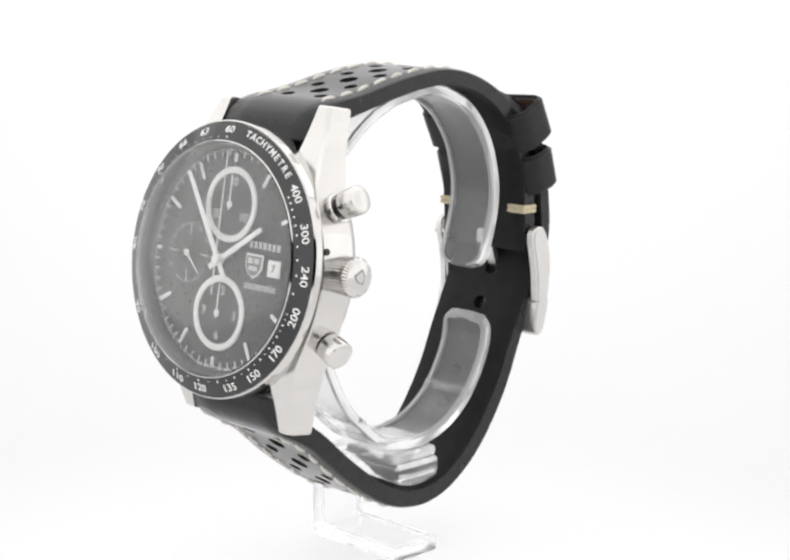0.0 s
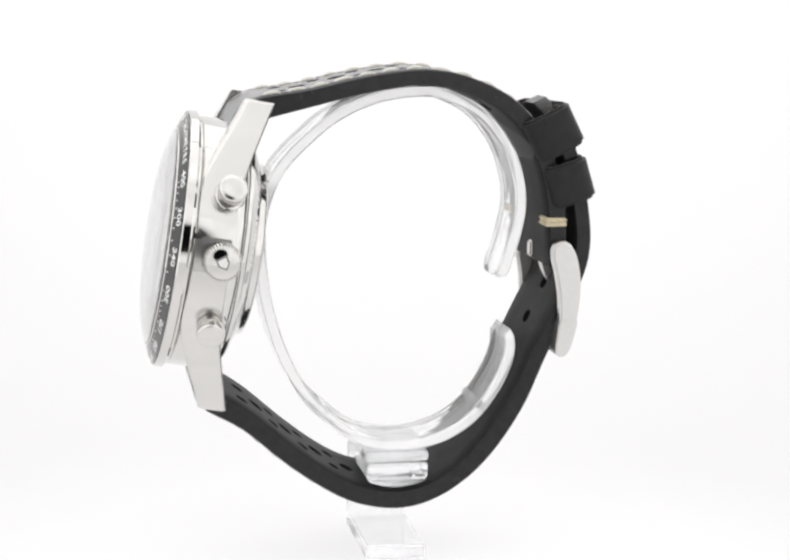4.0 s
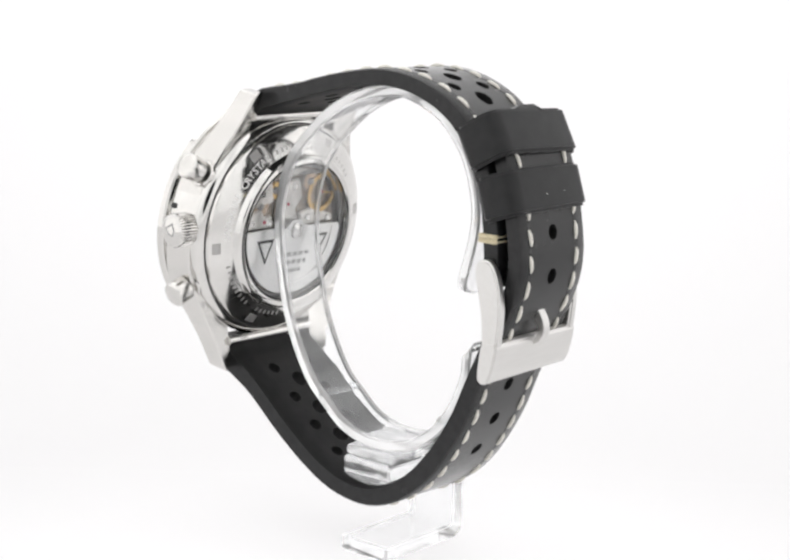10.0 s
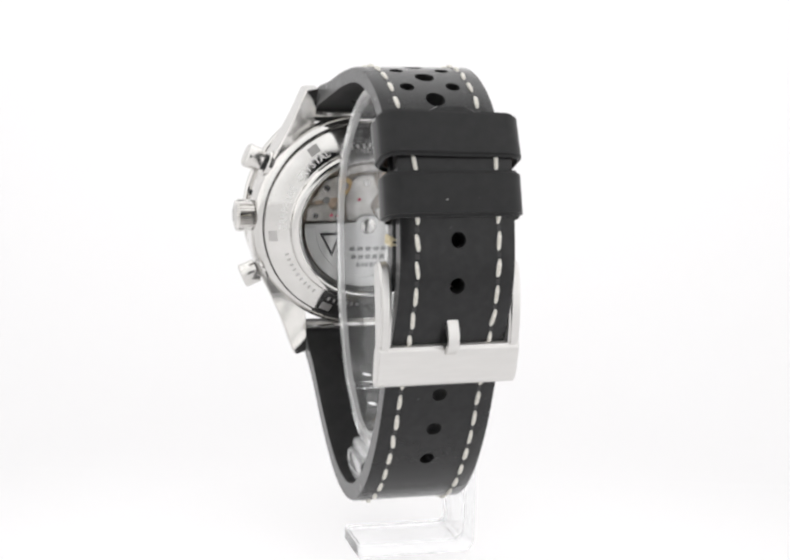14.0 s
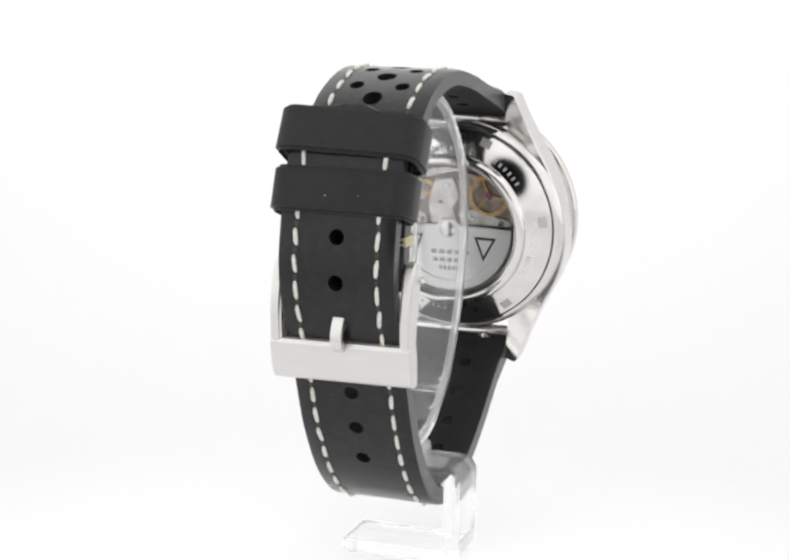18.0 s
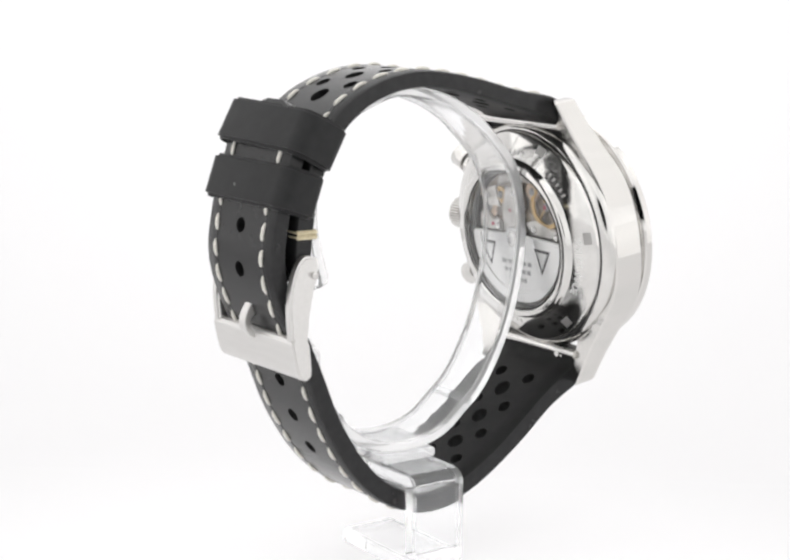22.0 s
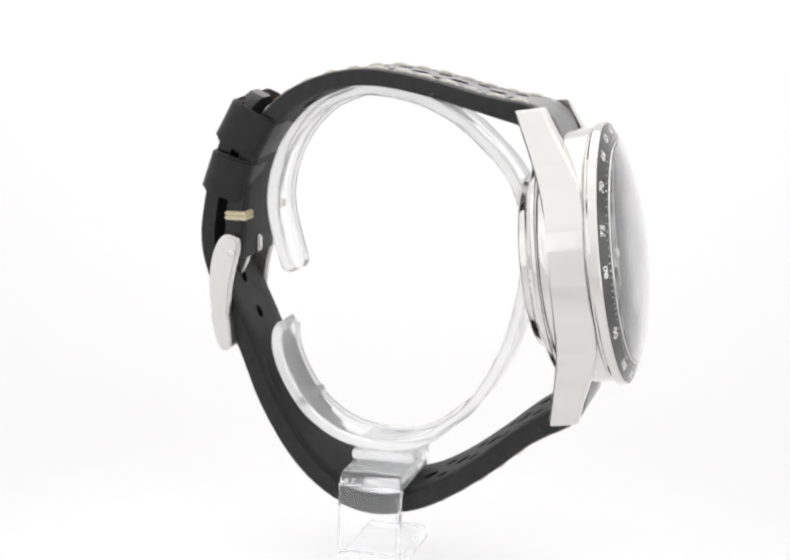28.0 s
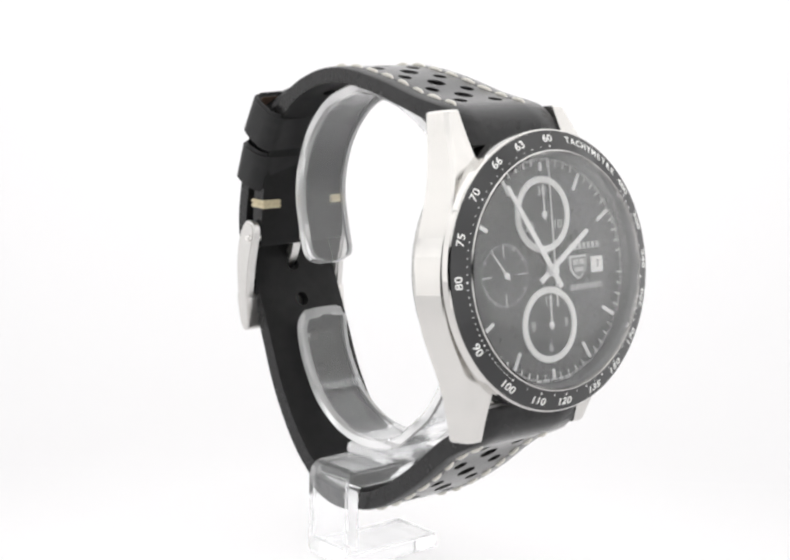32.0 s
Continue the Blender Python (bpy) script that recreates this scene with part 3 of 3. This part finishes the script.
    for x, z in ((9.2, 1.6), (5.2, 1.4), (0.4, 7.6), (-9.2, 1.1), (-3.6, 1.8), (7.4, 6.6)):
        head("screw", lathe([(0, 11.45), (0.5, 11.45), (0.6, 11.3), (0.6, 10.8), (0, 10.8)], 18), POLISHED, plate, m=shift(x, 0, z))
    # half-moon winding rotor, hanging down
    arc = [(11.2 * math.sin(radians(a)), -11.2 * math.cos(radians(a))) for a in range(-92, 93, 4)]
    rotor = head("rotor", prism(arc + [(2.2, 0.7), (1.2, 1.9), (-1.2, 1.9), (-2.2, 0.7)], 11.7, 12.3, bevel=0.12, segments=1), ROTOR_STEEL, watch, "steel winding rotor with cut-outs")
    for s in (1, -1):
        cut = [(s * 4.6, -1.1), (s * 8.6, -1.2), (s * 6.2, -5.6)]
        if s < 0:
            cut = cut[::-1]
        hole = head("rotor_cutout", prism(cut, 12.27, 12.34), GROOVE, rotor)
        mid = (sum(p[0] for p in cut) / 3, sum(p[1] for p in cut) / 3)
        head("cutout_floor", prism([(mid[0] + (x - mid[0]) * 0.66, mid[1] + (z - mid[1]) * 0.66) for x, z in cut], 12.3, 12.36), ROTOR_STEEL, hole)
    rim = [(r0 * math.sin(radians(a)), -r0 * math.cos(radians(a))) for r0, span in ((11.25, range(-90, 91, 5)), (9.3, range(90, -91, -5))) for a in span]
    head("rotor_weight", prism(rim, 12.1, 12.55, bevel=0.1, segments=1), ROTOR_STEEL, rotor, "heavy outer rim of the rotor")
    head("rotor_bearing", lathe([(0, 12.75), (1.1, 12.7), (1.4, 12.5), (1.4, 12.0), (0, 12.0)], 32), POLISHED, rotor)
    for z, w in ((-4.2, 3.6), (-5.7, 3.2), (-7.2, 2.0)):
        for k in range(5):
            x = -w + 2 * w * k / 5
            head("rotor_bar", box(x, x + 2 * w / 5 * 0.7, 12.28, 12.33, z - 0.38, z + 0.38), DARK_STEEL, rotor)


def strap(name, path, out, half, holes, label):
    """A padded leather strap along a path of (y, z, thickness) with real holes; out: +1 where the outer face lies to the left of the path."""
    s, line = spline(path)
    total = s[-1]
    def frame_at(q):
        y, z, t = (np.interp(q, s, line[:, k]) for k in range(3))
        d = 0.3
        a = [np.interp(min(q + d, total), s, line[:, k]) - np.interp(max(q - d, 0), s, line[:, k]) for k in range(2)]
        n = math.hypot(*a) or 1
        ty, tz = a[0] / n, a[1] / n
        return y, z, t, (-tz * out, ty * out), (ty, tz)
    def place(q, w, h):
        """h: -1 inner face .. 1 outer face."""
        y, z, t, nrm, _ = frame_at(q)
        return Vector((*twisted(-1.3 + w, y + nrm[0] * h * t / 2, z + nrm[1] * h * t / 2)[:3],))
    g = 1.6
    lines = {0.0, total - 1.3, total - 0.5, total}
    for q, _, _ in holes:
        lines |= {round(q - g, 3), round(q, 3), round(q + g, 3)}
    lines = sorted(lines)
    full = []
    for a, b in zip(lines, lines[1:]):
        if b - a < 0.3:
            continue
        n = max(1, round((b - a) / g)) if b - a > 2.0 else 1
        full += [a + (b - a) * i / n for i in range(n)]
    full.append(total)
    cols = [-99, -98, -5.6, -3.6, -1.7, 0.0, 1.7, 3.6, 5.6, 98, 99]
    def width(q, c):
        h = half(q / total, total - q)
        if abs(c) == 99:
            return math.copysign(h, c)
        if abs(c) == 98:
            return math.copysign(h - 0.3, c)
        return c * min(1.0, (h - 0.6) / 6.2)
    bm = bmesh.new()
    top, low = {}, {}
    for i, q in enumerate(full):
        for j, c in enumerate(cols):
            edge = abs(c) == 99
            w = width(q, c)
            top[i, j] = bm.verts.new(place(q, w, 0.85 if edge else 1.0))
            low[i, j] = bm.verts.new(place(q, w, -0.88 if edge else -1.0))
    taken = set()
    for q, w0, r in holes:
        i = min(range(len(full)), key=lambda k: abs(full[k] - q))
        j = min(range(len(cols)), key=lambda k: abs(cols[k] - w0))
        if not 0 < i < len(full) - 1:
            continue
        block = [(i - 1, j - 1), (i - 1, j), (i, j - 1), (i, j)]
        if any(b in taken for b in block):
            continue
        taken.update(block)
        around = [(i + 1, j), (i + 1, j + 1), (i, j + 1), (i - 1, j + 1), (i - 1, j), (i - 1, j - 1), (i, j - 1), (i + 1, j - 1)]
        wc = width(full[i], cols[j])
        rim = []
        for k in range(16):
            a = k * math.pi / 8
            rim.append((full[i] + r * math.cos(a), wc + r * math.sin(a)))
        rings = [[bm.verts.new(place(qq, ww, h)) for qq, ww in rim] for h in (1.0, -1.0)]
        for grid, ring, rev in ((top, rings[0], False), (low, rings[1], True)):
            for k in range(8):
                f = [grid[around[k]], grid[around[(k + 1) % 8]], ring[(2 * k + 2) % 16], ring[(2 * k + 1) % 16], ring[2 * k]]
                bm.faces.new(f[::-1] if rev else f).material_index = int(rev)
        for k in range(16):
            bm.faces.new((rings[0][k], rings[0][(k + 1) % 16], rings[1][(k + 1) % 16], rings[1][k])).material_index = 1
    for i in range(len(full) - 1):
        for j in range(len(cols) - 1):
            if (i, j) not in taken:
                bm.faces.new((top[i, j], top[i, j + 1], top[i + 1, j + 1], top[i + 1, j]))
                bm.faces.new((low[i, j], low[i + 1, j], low[i + 1, j + 1], low[i, j + 1])).material_index = 1
        for j in (0, len(cols) - 1):
            bm.faces.new((top[i, j], top[i + 1, j], low[i + 1, j], low[i, j]))
    for i in (0, len(full) - 1):
        for j in range(len(cols) - 1):
            bm.faces.new((top[i, j], top[i, j + 1], low[i, j + 1], low[i, j]))
    ob = part(name, bm, LEATHER, watch, label, UP, 40)
    ob.data.materials.append(LINING)
    def seat(q, w, lift=0.0, slant=0.0):
        """Pose of a stitch lying on the outer face."""
        y, z, t, nrm, tan = frame_at(q)
        p = place(q, w, 1.0) + Vector((0, nrm[0], nrm[1])) * lift
        zz = Vector((0, nrm[0], nrm[1]))
        yy = (place(q + 0.4, w, 1.0) - place(q - 0.4, w, 1.0)).normalized()
        xx = yy.cross(zz).normalized()
        zz = xx.cross(yy)
        m = Matrix((xx, yy, zz)).transposed().to_4x4()
        return UP @ Matrix.Translation(p) @ m @ turn("Z", slant)
    return ob, total, seat, place


def pattern(start, rows, r_big=1.5, r_small=1.12):
    holes = []
    for k in range(rows):
        q = start + 3.2 * k
        holes += [(q, 0.0, r_big)] if k % 2 else [(q, -3.6, r_small), (q, 3.6, r_small)]
    return holes


def stitch_mesh():
    bm = bmesh.new()
    bmesh.ops.create_uvsphere(bm, u_segments=10, v_segments=8, radius=1)
    for v in bm.verts:
        v.co.y = math.copysign(abs(v.co.y) ** 0.55, v.co.y)
    bm.transform(Matrix.Diagonal((0.33, 1.5, 0.3, 1)))
    for v in bm.verts:
        v.co.z += 0.27 * (1 - (v.co.y / 1.45) ** 2) - 0.1      # the thread arches out of its holes
    return bm


def hole_mesh():
    return box(-0.3, 0.3, -0.42, 0.42, -0.1, 0.025)


def straps():
    upper_path = [(-26.6, 17.0, 2.5), (-25.6, 18.8, 3.0), (-24.3, 20.25, 3.4), (-22.2, 21.15, 3.4), (-19.4, 21.75, 3.1), (-14.8, 22.75, 2.7), (-7.8, 24.5, 2.6), (-1.6, 25.6, 2.55), (3.0, 25.9, 2.6), (7.6, 25.3, 2.6), (11.9, 23.8, 2.6), (15.5, 21.7, 2.7), (18.4, 18.9, 2.7), (20.6, 15.6, 2.8), (22.3, 11.6, 2.8), (23.4, 7.3, 2.9), (23.9, 3.4, 2.9), (24.1, 0.2, 2.8), (24.0, -2.2, 2.7), (23.9, -4.0, 2.0)]
    lower_path = [(-31.5, -20.2, 2.6), (-31.7, -22.1, 3.2), (-30.9, -23.9, 3.5), (-29.2, -25.1, 3.4), (-26.9, -26.4, 3.3), (-23.8, -28.5, 3.1), (-17.7, -33.7, 3.1), (-11.6, -38.1, 3.0), (-6.2, -40.8, 3.0), (-0.1, -41.8, 3.0), (5.1, -40.7, 3.0), (9.6, -37.9, 3.0), (13.2, -34.2, 3.0), (16.2, -29.9, 2.9), (18.8, -25.2, 2.8), (21.2, -19.4, 2.7), (23.7, -13.8, 2.6), (26.3, -8.4, 2.5), (28.0, -3.6, 2.5), (28.45, 0.3, 2.5), (28.0, 4.5, 2.5), (27.2, 8.6, 2.5), (26.0, 12.8, 2.5), (24.5, 17.2, 2.5), (23.0, 21.0, 2.5), (22.45, 22.2, 2.4)]
    half_u = lambda u, rest: 9.55 - 0.75 * smooth(u / 0.6)
    half_l = lambda u, rest: (9.55 - 0.8 * smooth(u / 0.45)) * (1 if rest > 8 else max(0.25, math.sqrt(1 - (min(8 - rest, 7.9) / 8) ** 2.4)))
    up, total_u, seat_u, place_u = strap("upper_strap", upper_path, 1, half_u, pattern(9.5, 12), "perforated black leather strap half with cream stitching")
    adjust = [(97.7 - 6.38 * k, 0.0, 1.15) for k in range(7)]
    low, total_l, seat_l, place_l = strap("lower_strap", lower_path, -1, half_l, pattern(9.8, 8) + adjust, "perforated black leather strap half with adjustment holes")
    first_stitch = first_hole = None
    rnd = random.Random(4)
    for ob, seat, half, total, start, end in ((up, seat_u, half_u, total_u, 7.9, total_u - 10), (low, seat_l, half_l, total_l, 7.4, total_l - 7)):
        q = start
        while q < end:
            for sd in (-1, 1):
                w = sd * (half(q / total, total - q) - 2.55)
                m = seat(q, w, 0.02, sd * 4 + rnd.uniform(-5, 5)) @ Matrix.Diagonal((rnd.uniform(0.9, 1.12), rnd.uniform(0.9, 1.05), 1, 1))
                if first_stitch is None:
                    first_stitch = part("stitch", stitch_mesh(), THREAD, ob)
                    first_stitch.matrix_basis = Matrix.Translation(m.translation * MM) @ m.to_3x3().to_4x4()
                else:
                    again(first_stitch, m, ob)
                hm = seat(q + 1.87, sd * (half((q + 1.87) / total, total - q - 1.87) - 2.55), 0.0)
                if first_hole is None:
                    first_hole = part("stitch_hole", hole_mesh(), GROOVE, ob)
                    first_hole.matrix_basis = Matrix.Translation(hm.translation * MM) @ hm.to_quaternion().to_matrix().to_4x4()
                else:
                    again(first_hole, hm, ob)
            q += 3.75
    # thread bound round both edges below the keepers
    for sd in (-1, 1):
        for dz in (-0.36, 0.36):
            c = twisted(-1.3 + sd * 8.0, 23.75, 3.3 + dz)
            q = rounded(box(-2.6, 1.2, -1.95, 1.7, -0.33, 0.33), 0.2, 2) if sd > 0 else rounded(box(-1.2, 2.6, -1.95, 1.7, -0.33, 0.33), 0.2, 2)
            part("keeper_stitch", q, THREAD_DARK, up, "beige binding thread", UP @ shift(*c))
    return up, low


def keeper(centre, tangent, across, width, length, label, slant=0.0):
    """A leather loop: a rounded band round both layers of the strap."""
    ty, tz = tangent
    n = math.hypot(ty, tz)
    ty, tz = ty / n, tz / n
    def ring(hx, hn, r):
        pts = []
        for cx, cn, a0 in ((hx - r, hn - r, 0), (-hx + r, hn - r, 90), (-hx + r, -hn + r, 180), (hx - r, -hn + r, 270)):
            for k in range(6):
                a = radians(a0 + 18 * k)
                pts.append((cx + r * math.cos(a), cn + r * math.sin(a)))
        return pts
    bm = bmesh.new()
    outer, inner = ring(width / 2, across / 2, 2.6), ring(width / 2 - 1.15, across / 2 - 1.15, 1.5)
    loops = []
    for pts, L in ((outer, length / 2), (outer, -length / 2), (inner, -length / 2), (inner, length / 2)):
        loops.append([bm.verts.new(Vector((-1.15 + x, centre[0] + ty * L - tz * p, centre[1] + tz * L + ty * p))) for x, p in pts])
    for a, b in zip(loops, loops[1:] + loops[:1]):
        for i in range(len(a)):
            j = (i + 1) % len(a)
            bm.faces.new((a[i], a[j], b[j], b[i]))
    bmesh.ops.recalc_face_normals(bm, faces=bm.faces)
    rounded(bm, 0.5, 3, 60)
    for v in bm.verts:
        x, y, z = twisted(*v.co)
        v.co = x, y + (x - 8.0) * 0.025, z + x * slant
    loop = part("keeper", bm, KEEPER_LEATHER, watch, label, UP, 75)
    # raw brown leather lines the loop
    bm = bmesh.new()
    rows = []
    for pts, L in ((ring(width / 2 - 1.12, across / 2 - 1.12, 1.5), 0.5), (ring(width / 2 - 1.12, across / 2 - 1.12, 1.5), -0.5), (ring(width / 2 - 1.25, across / 2 - 1.25, 1.4), -0.5), (ring(width / 2 - 1.25, across / 2 - 1.25, 1.4), 0.5)):
        L *= length - 1.0
        row = []
        for x, p in pts:
            a, b, c = twisted(-1.15 + x, centre[0] + ty * L - tz * p, centre[1] + tz * L + ty * p)
            row.append(bm.verts.new((a, b + (a - 8.0) * 0.025, c + a * slant)))
        rows.append(row)
    for a, b in zip(rows, rows[1:] + rows[:1]):
        for i in range(len(a)):
            j = (i + 1) % len(a)
            bm.faces.new((a[i], a[j], b[j], b[i]))
    part("keeper_lining", bm, RAW_LEATHER, loop, "raw brown leather lining", UP, 60)
    return loop


def buckle():
    outer = [(25.4, 0.35), (26.6, -1.5), (27.35, -4.2), (27.65, -7.4), (27.35, -11.0), (26.95, -13.4)]
    inner = [(24.3, -13.4), (24.25, -11.4), (24.05, -8.2), (23.4, -5.0), (22.6, -2.2), (22.7, -0.2), (23.9, 0.45)]
    holder = new("buckle")
    holder.parent = watch
    tagged(holder, "brushed steel pin buckle")
    def bent(bm):
        for v in bm.verts:
            v.co = twisted(*v.co)
        return bm
    def softened(outline):
        """The outline with its corners rounded off by two rounds of corner cutting."""
        for _ in range(2):
            outline = [(a[0] + (b[0] - a[0]) * f, a[1] + (b[1] - a[1]) * f) for a, b in zip(outline, outline[1:] + outline[:1]) for f in (0.25, 0.75)]
        return outline
    for x0 in (-12.0, 7.9):
        part("buckle_arm", bent(prism(softened(outer + inner), x0, x0 + 1.7, "x", 0.35, 3)), BRUSHED, holder, matrix=UP, angle=50)
    bar = [(27.4, -11.6), (26.9, -14.4), (26.1, -17.4), (25.0, -18.5), (23.6, -18.0), (23.9, -14.8), (24.3, -11.9)]
    part("buckle_bar", bent(prism(softened(bar), -12.1, 9.7, "x", 0.8, 5)), BRUSHED, holder, "wide brushed front bar", matrix=UP, angle=50)
    pin = [(24.6, -1.4), (25.6, -5.6), (28.2, -8.25), (29.1, -10.3), (28.9, -12.0), (27.4, -13.4), (26.8, -13.0), (27.8, -11.7), (28.0, -10.6), (27.0, -9.4), (24.6, -6.4), (23.6, -1.6)]
    part("buckle_pin", bent(prism(softened(pin), -2.1, -0.4, "x", 0.4, 3)), BRUSHED, holder, "rounded satin buckle tongue", matrix=UP, angle=65)
    part("tongue_loop", bent(rounded(box(-2.1, -0.3, 22.2, 23.6, -3.6, -0.9), 0.3, 2)), POLISHED, holder, matrix=UP)
    part("spring_bar", bent(joined([lathe([(0, -9.6), (0.8, -9.6), (0.8, 9.6), (0.55, 9.7), (0.55, 11.1), (0.4, 11.25), (0, 11.25)], 20)])), POLISHED, holder, matrix=UP @ shift(*twisted(-1.3, 24.0, -2.4)) @ turn("Z", 90 + 4.5))


case()
dial()
RUNNING = hands_on_dial()
crown_and_pushers()
caseback()
straps()
keeper((22.6, 17.4), (0.46, -0.89), 8.2, 21.7, 7.0, "black leather keeper loop, upper", 0.035)
keeper((25.6, 9.7), (0.31, -0.95), 7.4, 21.2, 6.8, "black leather keeper loop, lower", 0.01)
LOWER_KEEPER = [o for o in watch.children if o.name.startswith("keeper")][-1]
for x, size in ((0.6, 0.09), (-2.3, 0.05), (-4.4, 0.05), (3.6, 0.04)):
    speck = bmesh.new()
    bmesh.ops.create_icosphere(speck, subdivisions=1, radius=size)
    px, py, pz = twisted(x, 29.45, 9.8)
    part("dust_speck", speck, PRINT, LOWER_KEEPER, "pale dust speck", UP @ shift(px, py + (x - 8.0) * 0.025, pz + 0.3 * math.sin(x)))
buckle()
for sz in (1, -1):
    head("lug_spring_bar", lathe([(0, -9.7), (0.75, -9.7), (0.75, 9.7), (0, 9.7)], 20), POLISHED, m=shift(0, 9.6, 19.6 * sz) @ turn("Z", 90))


part("release_pin", joined([rounded(box(-1.1, 1.1, -0.35, 0.35, -0.4, 0.4), 0.2, 2), lathe([(0, -0.7), (0.5, -0.6), (0.5, 0.6), (0, 0.7)], 14)]), POLISHED, watch, "small steel quick-release pin", UP @ shift(-6.9, -30.0, -21.4))


# ---- the clear stand ----
stand = tagged(new("watch_stand"), "clear acrylic C-shaped watch stand with a bent foot", "display stand")


def cuff():
    path = [(17.5, -15.2), (18.3, -16.0), (18.2, -19.6), (16.2, -24.4), (12.6, -29.2), (7.0, -32.6), (0.0, -33.6), (-6.4, -32.2), (-11.0, -28.8), (-15.0, -24.9), (-18.9, -17.8), (-21.2, -10.5), (-22.4, -2.5), (-22.2, 4.2), (-19.7, 11.0), (-14.6, 16.6), (-10.0, 20.1), (-3.9, 22.7), (3.3, 23.7), (8.2, 22.5), (12.9, 19.9), (16.9, 15.0), (18.9, 9.7), (19.4, 5.1), (18.6, 0.4), (17.1, -4.6), (16.3, -6.4)]
    s, line = spline(path)
    bm = bmesh.new()
    n = 240
    rows = []
    for k in range(n + 1):
        q = s[-1] * k / n
        y, z = np.interp(q, s, line[:, 0]), np.interp(q, s, line[:, 1])
        a = [np.interp(min(q + 0.5, s[-1]), s, line[:, i]) - np.interp(max(q - 0.5, 0), s, line[:, i]) for i in range(2)]
        d = math.hypot(*a)
        ny, nz = -a[1] / d, a[0] / d
        end = min(q, s[-1] - q)
        hw = 4.9 - (0 if end > 2.6 else 2.6 - math.sqrt(max(0, 2.6 ** 2 - (2.6 - end) ** 2)))
        ring = []
        for x, h in ((-hw, 0.6), (-hw, -0.6), (-hw + 0.3, -0.9), (-hw + 1.0, -0.9), (-hw + 1.15, -0.5), (hw - 1.15, -0.5), (hw - 1.0, -0.9), (hw - 0.3, -0.9), (hw, -0.6), (hw, 0.6), (hw - 0.3, 0.9), (-hw + 0.3, 0.9)):
            ring.append(bm.verts.new((-0.3 + x, y + ny * h, z + nz * h)))
        rows.append(ring)
    m = len(rows[0])
    for a, b in zip(rows, rows[1:]):
        for i in range(m):
            bm.faces.new((a[i], a[(i + 1) % m], b[(i + 1) % m], b[i])).material_index = int(i in (0, 1, 2, 6, 7, 8, 9, 11))
    bm.faces.new(rows[0]).material_index = 1
    bm.faces.new(rows[-1][::-1]).material_index = 1
    o = part("cuff", bm, ACRYLIC, stand, "clear open ring that carries the strap", UP, 25)
    o.data.materials.append(ACRYLIC_EDGE)
    # raised ribs across the ring, either side of its arm
    for y, z, a in ((-11.9, -27.6, 40), (13.6, -27.2, -52)):
        part("cross_rib", rounded(box(-4.9, 4.9, -0.7, 0.7, -0.5, 0.5), 0.25, 2), ACRYLIC, o, "", UP @ shift(-0.3, y, z) @ turn("X", -a))
    return o


def foot():
    # one bent strip: arm inside the strap, post beside it, foot under it
    outer, inner = [], []
    def arc(cx, cz, r, a0, a1):
        return [(cx + r * math.cos(radians(a)), cz + r * math.sin(radians(a))) for a in np.linspace(a0, a1, 6)]
    outer = [(6.2, -36.2)] + arc(-10.9, -38.7, 2.5, 90, 180) + arc(-11.4, -50.4, 2.0, 180, 270) + [(6.4, -52.4)]
    inner = [(6.4, -49.9)] + arc(-9.8, -48.9, 1.0, 270, 180) + arc(-9.8, -39.8, 0.9, 180, 90) + [(6.2, -38.9)]
    bm = prism(outer + inner, -5.0, 4.9, "y", 0.3, 2)
    return part("bent_foot", bm, ACRYLIC_BLOCK, stand, "clear bent arm, post and foot", UP, 30)


def saddle():
    bm = prism([(-5.2, -34.6), (-5.4, -36.1), (5.4, -36.1), (5.2, -34.6)], -5.2, 5.2, "y", 0.25, 2)
    part("saddle_block", bm, ACRYLIC_PAD, stand, "clear block under the ring", UP)
    # the pad under the arm follows the bend of the strap
    low = [(y, -40.1 + 0.045 * (y + 0.1) ** 2) for y in np.linspace(-4.8, 4.7, 15)]
    part("arm_pad", prism([(4.7, -39.0), (-4.8, -39.0)] + low, -8.6, 6.1, "x", 0.1, 1), ACRYLIC_PAD, stand, "clear rounded pad between arm and strap", UP)


cuff()
foot()
saddle()
for piece in stand.children_recursive:
    piece.visible_shadow = False      # clear acrylic lets the light through


def motions():
    """The turntable turns the watch and its stand; the running pointers keep time."""
    turns = [(0.0, -43.5), (1.75, -58.83), (3.5, -73.99), (5.5, -91.34), (7.0, -104.39), (8.5, -117.48), (10.0, -130.55), (11.5, -143.58), (13.0, -156.45), (14.5, -169.2), (16.5, -186.29), (18.0, -199.16), (19.5, -212.27), (21.0, -225.3), (22.5, -238.17), (25.5, -263.8), (27.5, -280.83), (29.0, -293.57), (30.5, -306.31), (32.0, -319.13)]
    rows = [(t, pose(0, 0, 0, 0, 0, a)) for t, a in turns]
    walk(watch, rows)
    walk(stand, rows)
    for name, pivot, y, start, rate in (("second", (-8.25, 0), 1.65, 131, 6.0), ("minute", (0, 0), 0.75, 324.5, 0.1), ("hour", (0, 0), 1.1, 56.5, 1 / 120)):
        keys = []
        for t in range(0, 33, 4):
            m = HEAD @ shift(pivot[0], y, pivot[1]) @ turn("Y", start + rate * t)
            m.translation *= MM
            keys.append((float(t), m))
        walk(RUNNING[name], keys)


motions()
